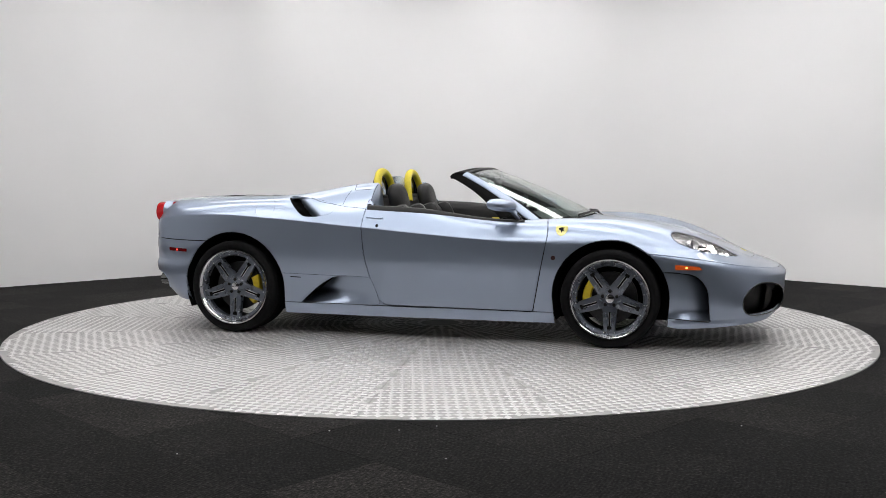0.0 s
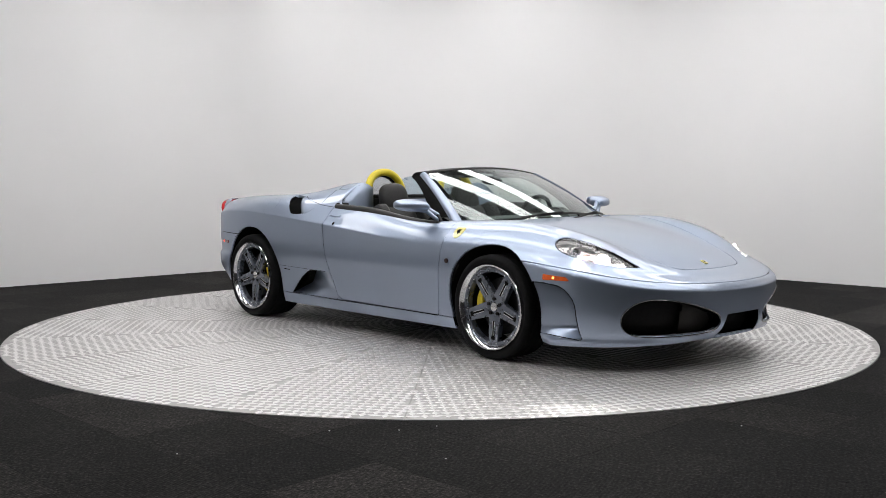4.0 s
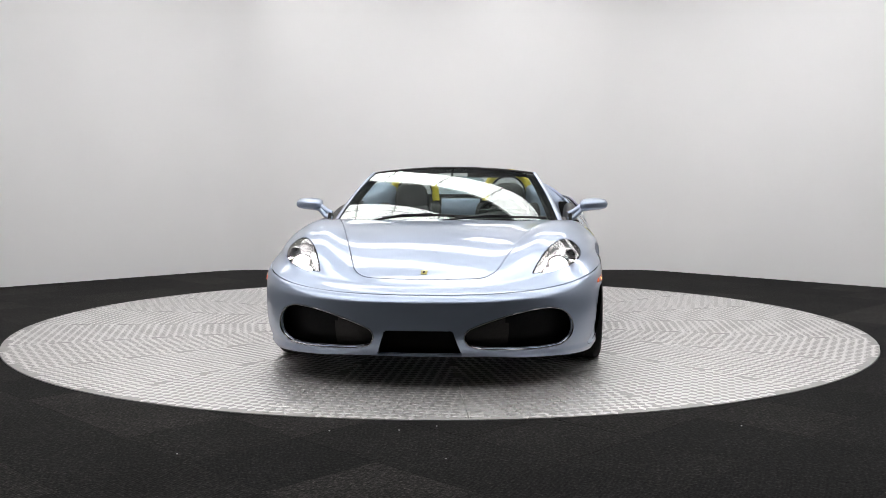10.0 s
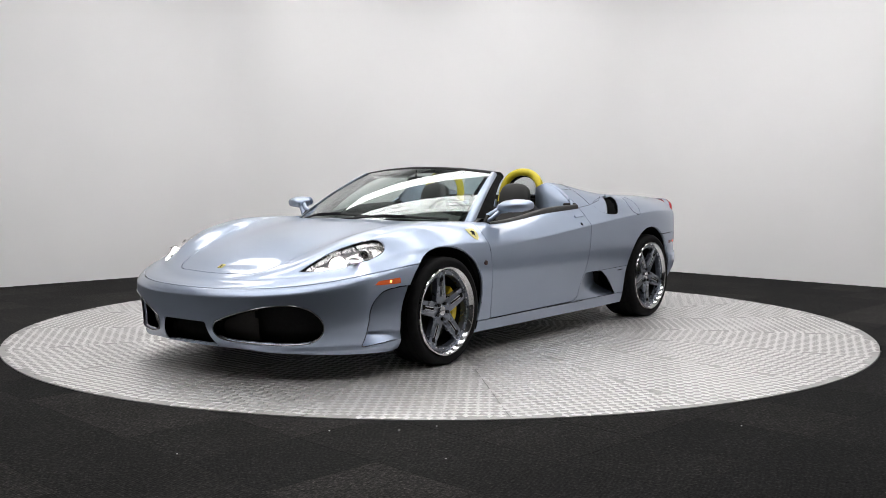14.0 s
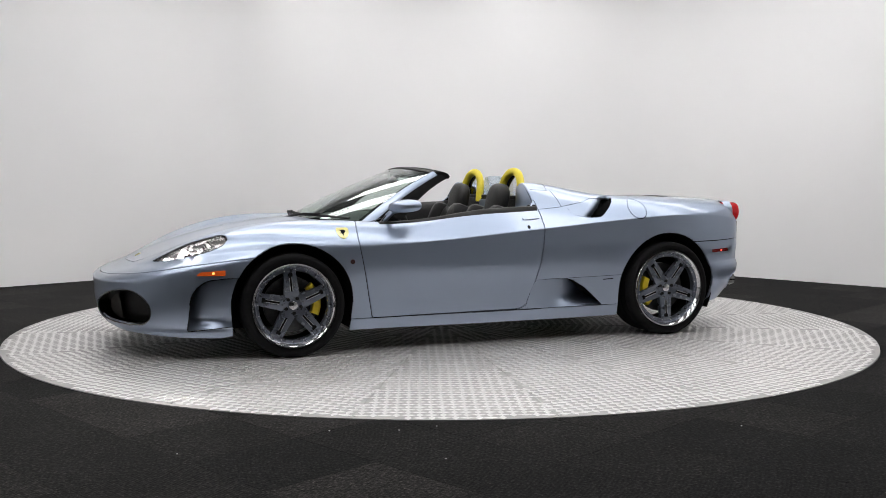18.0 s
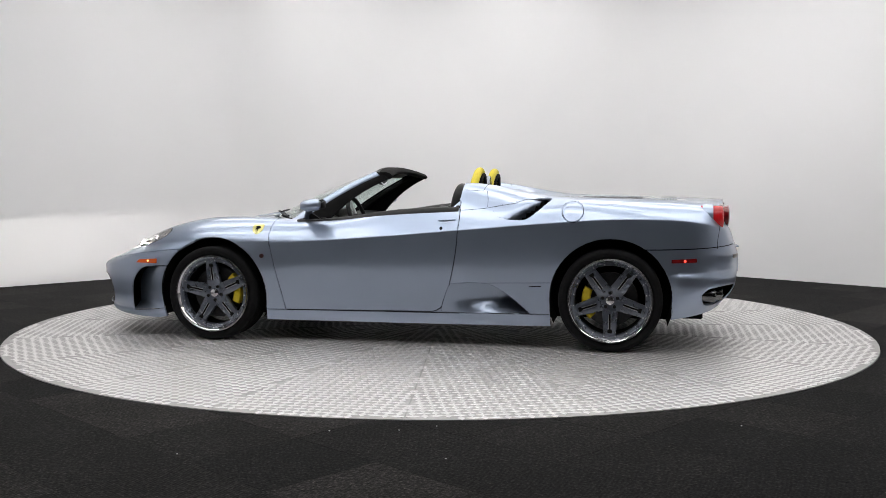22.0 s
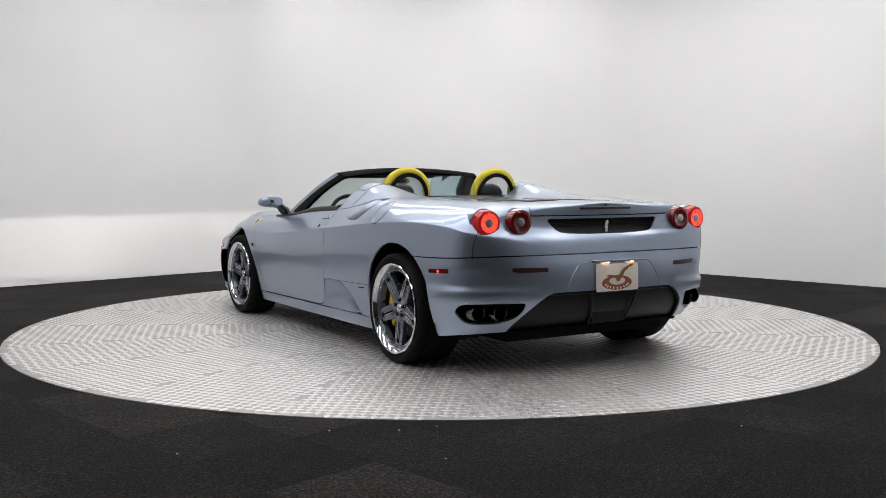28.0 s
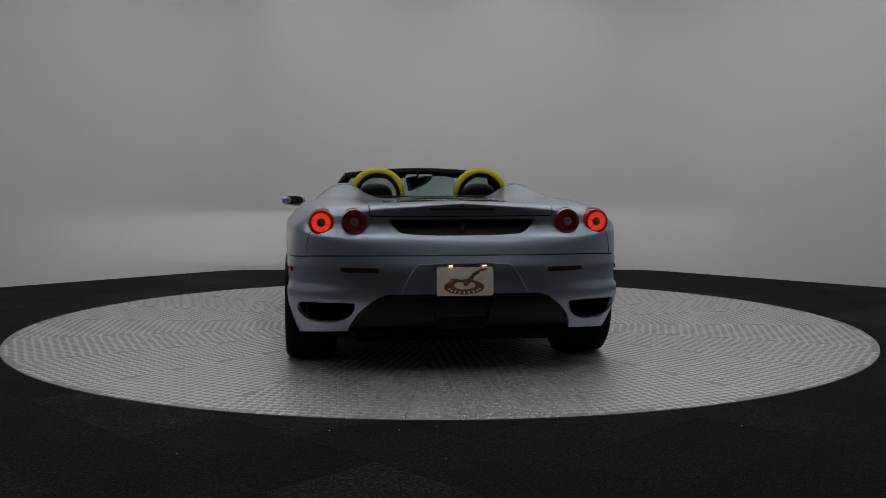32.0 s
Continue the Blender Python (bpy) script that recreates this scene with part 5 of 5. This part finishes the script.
# ---------------- cabin ----------------
for s in (1, -1):
    bm = bmesh.new()
    rows = []
    n = 22
    for k in range(n + 1):
        x = .74 - 1.08 * k / n
        z = on_top(x, .845)[0].z
        prof = [(.868, z - .030), (.862, z + .002), (.850, z + .009), (.815, z + .006), (.795, z - .012), (.785, z - .06), (.775, z - .20), (.765, .30), (.80, .22), (.86, .22)]
        rows.append([bm.verts.new((x, s * y, zz)) for y, zz in prof])
    for a, b in zip(rows, rows[1:]):
        for k in range(len(a)):
            bm.faces.new((a[k], a[(k + 1) % len(a)], b[(k + 1) % len(a)], b[k]))
    bm.faces.new(rows[0])
    bm.faces.new(rows[-1])
    part("door_card", bm, M["leather"], DOORS[s], "black leather door lining", angle=50)
    bm = bmesh.new()
    box(bm, (.34, .014, .04), (.34, s * .772, .735), .004)
    part("door_pull", bm, M["yellow"], DOORS[s])

# tub, tunnel, dash
bm = bmesh.new()
box(bm, (1.35, 1.60, .03), (.20, 0, .205))
part("cabin_floor", bm, M["carpet_in"], CAR)
bm = bmesh.new()
box(bm, (.98, .24, .26), (.30, 0, .36), .03)
part("centre_tunnel", bm, M["leather"], CAR)
bm = bmesh.new()
sec = [(1.02, .780), (.90, .810), (.72, .826), (.60, .818), (.55, .790), (.545, .74), (.58, .66), (.64, .58), (.90, .52)]
rows = []
for k in range(25):
    y = -.775 + 1.55 * k / 24
    hump = .035 * math.exp(-((y - .36) / .17) ** 2)
    dip = 1 - .06 * (y / .775) ** 2
    rows.append([bm.verts.new((x - (0.0 if x > .8 else .02 * (y / .775) ** 2), y, z * (dip if z > .7 and x > .85 else 1) + (hump if z > .70 else 0) - .006)) for x, z in sec])
for a, b in zip(rows, rows[1:]):
    for k in range(len(sec) - 1):
        bm.faces.new((a[k], a[k + 1], b[k + 1], b[k]))
part("dashboard", bm, M["leather"], CAR, "black leather dashboard", angle=60)
for y in (-.62, -.12, .12, .62):
    bm = bmesh.new()
    lathe(bm, [(.0001, .004), (.032, .006), (.036, .012), (.042, .010), (.044, .0)], pose(.55, y, .752, 0, -80, 0), 24)
    part("air_vent", bm, M["black"], CAR)
bm = bmesh.new()
box(bm, (.03, .26, .16), (.575, 0, .68), .008, Matrix.Rotation(radians(-18), 4, "Y"))
part("centre_console", bm, M["silver"], CAR)
# instruments and steering wheel
bm = bmesh.new()
box(bm, (.10, .34, .10), (.60, .36, .815), .03)
part("instrument_binnacle", bm, M["leather"], CAR)
wheel = tagged(new("steering_wheel"), "black three-spoke steering wheel")
wheel.parent = CAR
sm = pose(.455, .36, .775, 0, -68, 0)
bm = bmesh.new()
sweep(bm, [sm @ Vector((.178 * math.cos(2 * math.pi * k / 40), .178 * math.sin(2 * math.pi * k / 40), 0)) for k in range(40)], .0155, 12, closed=True)
part("rim", bm, M["leather"], wheel)
bm = bmesh.new()
lathe(bm, [(.0001, .012), (.04, .010), (.058, 0), (.055, -.03)], sm, 32)
part("hub", bm, M["leather"], wheel)
for a in (0, 90, 270):
    bm = bmesh.new()
    prism(bm, [(.04, -.018), (.17, -.012), (.17, .012), (.04, .018)], .010, sm @ pose(0, 0, -.012, 0, 0, a + 0), .003)
    part("spoke", bm, M["silver"], wheel)
bm = bmesh.new()
sweep(bm, [sm @ Vector((0, 0, -.02)), (.60, .36, .73), (.80, .36, .66)], .03, 12)
part("column", bm, M["black"], wheel)


def cushion(bm, size, m, power=5.0, cuts=6):
    """An upholstered block: a cube with its faces swollen and its edges rounded."""
    t = bmesh.new()
    bmesh.ops.create_cube(t, size=2)
    bmesh.ops.subdivide_edges(t, edges=t.edges[:], cuts=cuts, use_grid_fill=True)
    for v in t.verts:
        p = v.co
        l4 = (abs(p.x) ** power + abs(p.y) ** power + abs(p.z) ** power) ** (1 / power)
        q = p / l4
        v.co = m @ Vector((q.x * size[0] / 2, q.y * size[1] / 2, q.z * size[2] / 2))
    me = bpy.data.meshes.new("tmp")
    t.to_mesh(me)
    t.free()
    bm.from_mesh(me)
    bpy.data.meshes.remove(me)


for s in (1, -1):
    seat = tagged(new("seat"), "black leather bucket seat with high headrest")
    seat.parent = CAR
    y = s * .37
    bm = bmesh.new()
    cushion(bm, (.52, .40, .17), pose(.08, y, .40, 0, -8, 0))
    part("cushion", bm, M["leather"], seat)
    bm = bmesh.new()
    cushion(bm, (.15, .34, .52), pose(-.180, y, .62, 0, -20, 0))
    part("backrest", bm, M["leather"], seat)
    for d in (-1, 1):
        bm = bmesh.new()
        cushion(bm, (.20, .10, .50), pose(-.150, y + d * .195, .64, 0, -20, d * 8))
        part("side_bolster", bm, M["leather"], seat)
        bm = bmesh.new()
        cushion(bm, (.46, .09, .15), pose(.10, y + d * .205, .43, 0, -8, 0))
        part("thigh_bolster", bm, M["leather"], seat)
    bm = bmesh.new()
    cushion(bm, (.115, .25, .27), pose(-.268, y, .905, 0, -14, 0), 3.0)
    part("headrest", bm, M["leather"], seat)
    bm = bmesh.new()
    box(bm, (.01, .16, .03), (-.230, y, .875), .003, Matrix.Rotation(radians(-14), 4, "Y"))
    part("headrest_slot", bm, M["matte"], seat)

# bulkhead behind the seats
bm = bmesh.new()
box(bm, (.05, 1.50, .62), (-.395, 0, .62), .015)
part("rear_bulkhead", bm, M["leather"], CAR)
bm = bmesh.new()
box(bm, (.10, 1.10, .03), (-.425, 0, .938), .012)
part("bulkhead_shelf", bm, M["black"], CAR)
# roll hoops with mesh fillings, and the wind deflector between
for s in (1, -1):
    hoop = tagged(new("roll_hoop"), "yellow leather-covered roll hoop")
    hoop.parent = CAR
    y0 = s * .362
    pts = [(-.365, y0 - .172, .90)]
    for k in range(25):
        a = math.pi * (1 - k / 24)
        pts.append((-.372 - .028 * math.sin(a), y0 + .166 * math.copysign(abs(math.cos(a)) ** .92, math.cos(a)), .955 + .166 * math.sin(a) ** .95))
    pts.append((-.365, y0 + .172, .90))
    bm = bmesh.new()
    sweep(bm, pts, .0275, 16)
    part("tube", bm, M["yellow"], hoop)
    bm = bmesh.new()
    inner = [(-.405 - .02 * math.sin(math.pi * k / 24), y0 + .146 * math.cos(math.pi * k / 24), .945 + .152 * math.sin(math.pi * k / 24)) for k in range(25)]
    sweep(bm, inner, .014, 10)
    part("inner_band", bm, M["matte"], hoop)
    # fairing's face behind the seat, domed towards it
    bm = bmesh.new()
    rows, n, m = [], 16, 10
    for i in range(n + 1):
        u = i / n
        y = .50 + .335 * u
        top = on_top(-.352, y)[0].z - .004
        rows.append([])
        for j in range(m + 1):
            v = j / m
            swell = .062 * math.sin(math.pi / 2 * v) ** .6 * (1 - abs(2 * u - 1) ** 3)
            rows[-1].append(bm.verts.new((-.352 + swell, s * y, top + (.58 - top) * v)))
        rows[-1].append(bm.verts.new((-.375, s * y, .58)))
        rows[-1].append(bm.verts.new((-.375, s * y, top)))
    for p, q in zip(rows, rows[1:]):
        for k in range(len(p)):
            bm.faces.new((p[k], p[(k + 1) % len(p)], q[(k + 1) % len(p)], q[k]))
    bm.faces.new(rows[0])
    bm.faces.new(rows[-1])
    part("fairing_face", bm, P, CAR)
    bm = bmesh.new()
    box(bm, (.03, .10, .20), (-.333, s * .80, .80), .012)
    part("seal_block", bm, M["black"], CAR)
bm = bmesh.new()
prism(bm, rounded([(-.198, .925), (.198, .925), (.176, 1.075), (.10, 1.092), (-.10, 1.092), (-.176, 1.075)], [.01, .01, .03, .05, .05, .03]), .004, pose(-.405, 0, 0, 90, 0, 90), .001)
DEFLECTOR = clear(part("wind_deflector", bm, M["pane"], CAR, "blue-tinted wind deflector between the hoops"))
for s in (1, -1):
    bm = bmesh.new()
    arch = [(s * .362 + .138 * math.cos(math.pi * k / 24), .945 + .142 * math.sin(math.pi * k / 24)) for k in range(25)]
    prism(bm, arch, .003, pose(-.412, 0, 0, 90, 0, 90), 0)
    clear(part("hoop_pane", bm, M["smoke"], CAR, "smoked pane inside the hoop"))
# painted cover between the seats, under the deflector
bm = bmesh.new()
box(bm, (.03, .30, .17), (-.352, 0, .835), .012, Matrix.Rotation(radians(-8), 4, "Y"))
part("bulkhead_cover", bm, P, CAR, "painted cover between the seat backs")
# engine window and vents in the lid
for s in (1, -1):
    bm = slab(rounded([(-1.08, .10), (-1.50, .12), (-1.50, .30), (-1.08, .255)], .02), -.004, .0025, .001)
    hug(bm, s, "top")
    part("lid_vent", bm, M["black"], LID, "black grille in the engine lid")
    for k in range(6):
        x0 = -1.62 - .018 * k
        bm = slab([(x0, .10), (x0 - .006, .10), (x0 - .006, .30), (x0, .30)], .0, .002, 0)
        hug(bm, s, "top")
        part("lid_slot", bm, M["matte"], LID)
bm = slab(rounded([(-.50, -.16), (-.90, -.16), (-.90, .16), (-.50, .16)], .03), -.004, .003, .001)
hug(bm, 1, "top")
part("rear_screen_cover", bm, M["black"], CAR, "dark panel behind the hoops")


# raised ring of the fuel flap
bm = bmesh.new()
pts = []
for x, z in circle(-1.067, .868, .0605, 40):
    p, nn = on_side(x, z)
    pts.append(p - nn * .0004)
sweep(bm, pts, .0032, 8, closed=True)
part("flap_ring", bm, P, CAR)


# ---------------- shut lines on the fairings ----------------
def seam(points, radius=.0016):
    for s in (1, -1):
        bm = bmesh.new()
        pts = []
        for (xa, ya), (xb, yb) in zip(points, points[1:]):
            for k in range(10):
                p, nn = on_top(xa + (xb - xa) * k / 10, (ya + (yb - ya) * k / 10) * s)
                pts.append(p - nn * radius * .2)
        sweep(bm, pts, radius, 6)
        part("shut_line", bm, M["matte"], CAR)


seam([(-.36, .715), (-.48, .72), (-.50, .60), (-.505, .52)])
seam([(-.36, .86), (-.50, .855), (-.70, .83), (-.78, .79)])
seam([(-.505, .72), (-.52, .79), (-.525, .85)])

for s in (1, -1):
    bm = bmesh.new()
    pts = []
    for k in range(15):
        p, nn = on_side(-.50 - .45 * k / 14, .414 + .010 * k / 14, s)
        pts.append(p - nn * .0004)
    sweep(bm, pts, .0014, 6)
    part("shut_line", bm, M["matte"], CAR)
    bm = bmesh.new()
    pts = []
    for k in range(15):
        p, nn = on_end(.838 - .030 * (k / 14) ** 3, .640 + .150 * k / 14, False)
        pts.append(Vector((p.x, p.y * s, p.z)) + Vector((nn.x, nn.y * s, nn.z)) * -.0004)
    sweep(bm, pts, .0018, 6)
    part("shut_line", bm, M["matte"], CAR)

# ---------------- carpet tiles ----------------
TILE = 0.5


def carpet():
    """Charcoal tiles laid on the diagonal; those in front of the turntable are single pieces, the rest one sheet."""
    floor = bpy.data.objects["floor"]
    u = Vector((math.sqrt(.5), math.sqrt(.5)))
    v = Vector((-u.y, u.x))
    start = Vector((-.95, -3.30))
    bm = bmesh.new()
    box(bm, (TILE - .0006, TILE - .0006, .022), (0, 0, -.0135))
    me = link_bm("carpet_tile", bm, M["carpet"], False)
    rest = bmesh.new()
    edge = DISC_R + .006
    rng = random.Random(4)
    for i in range(-24, 25):
        for j in range(-24, 25):
            c = start + u * (i * TILE) + v * (j * TILE)
            if not (-7 < c.x < 7 and -10 < c.y < 5):
                continue
            d = c.length
            if d < edge - .36:
                continue
            whole = d > edge + .36
            near = -7.5 < c.y < 4.6 and abs(c.x) < 3.6 + .45 * (c.y + 6)
            turn = 90 * rng.randrange(4) + 45
            if whole and near:
                o = new("carpet_tile", me)
                o.parent = floor
                o.matrix_basis = pose(c.x, c.y, 0, 0, 0, turn)
            elif whole:
                box(rest, (TILE - .002, TILE - .002, .022), (c.x, c.y, -.0135), 0, Matrix.Rotation(radians(45), 4, "Z"))
            elif near or d < edge + .4:
                # trimmed to the turntable's rim
                t = bmesh.new()
                box(t, (TILE - .002, TILE - .002, .022), (0, 0, -.0135))
                m = pose(c.x, c.y, 0, 0, 0, turn)
                side = [f for f in t.faces]
                bmesh.ops.subdivide_edges(t, edges=t.edges[:], cuts=7, use_grid_fill=True)
                dead = []
                for w in t.verts:
                    p = m @ w.co
                    r = math.hypot(p.x, p.y)
                    if r < edge:
                        k = edge / r
                        if edge - r > .09:
                            dead.append(w)
                        else:
                            q = m.inverted() @ Vector((p.x * k, p.y * k, p.z))
                            w.co = q
                bmesh.ops.delete(t, geom=dead, context="VERTS")
                if not t.faces:
                    t.free()
                    continue
                o = new("carpet_tile", link_bm("carpet_tile_cut", t, M["carpet"], False))
                o.parent = floor
                o.matrix_basis = m
    o = new("carpet_field", link_bm("carpet_field", rest, M["carpet"], False))
    o.parent = floor


carpet()
# bright flecks of lint on the carpet
for x, y in ((-.47, -3.20), (-.175, -3.19), (-.016, -3.12), (1.30, -3.12), (.02, -3.62), (-1.02, -3.55)):
    bm = bmesh.new()
    bmesh.ops.create_icosphere(bm, subdivisions=1, radius=.0032, matrix=pose(x, y, .001) @ Matrix.Diagonal((1.2, .8, .6, 1)))
    ob = new("lint_fleck", link_bm("lint_fleck", bm, M["housing"]))
    tagged(ob, "tiny white fleck of lint on the carpet", "lint", "flecks on the carpet")


# ---------------- what moves ----------------
def motions():
    disc, car = [], []
    for t, a in HEADING:
        c, s = math.cos(radians(a)), math.sin(radians(a))
        disc.append((t, pose(0, 0, 0, 0, 0, a)))
        car.append((t, pose(CAR_OFFSET[0] * c - CAR_OFFSET[1] * s, CAR_OFFSET[0] * s + CAR_OFFSET[1] * c, 0.0, 0, 0, a)))
    walk(TURNTABLE, disc)
    walk(CAR, car)


motions()
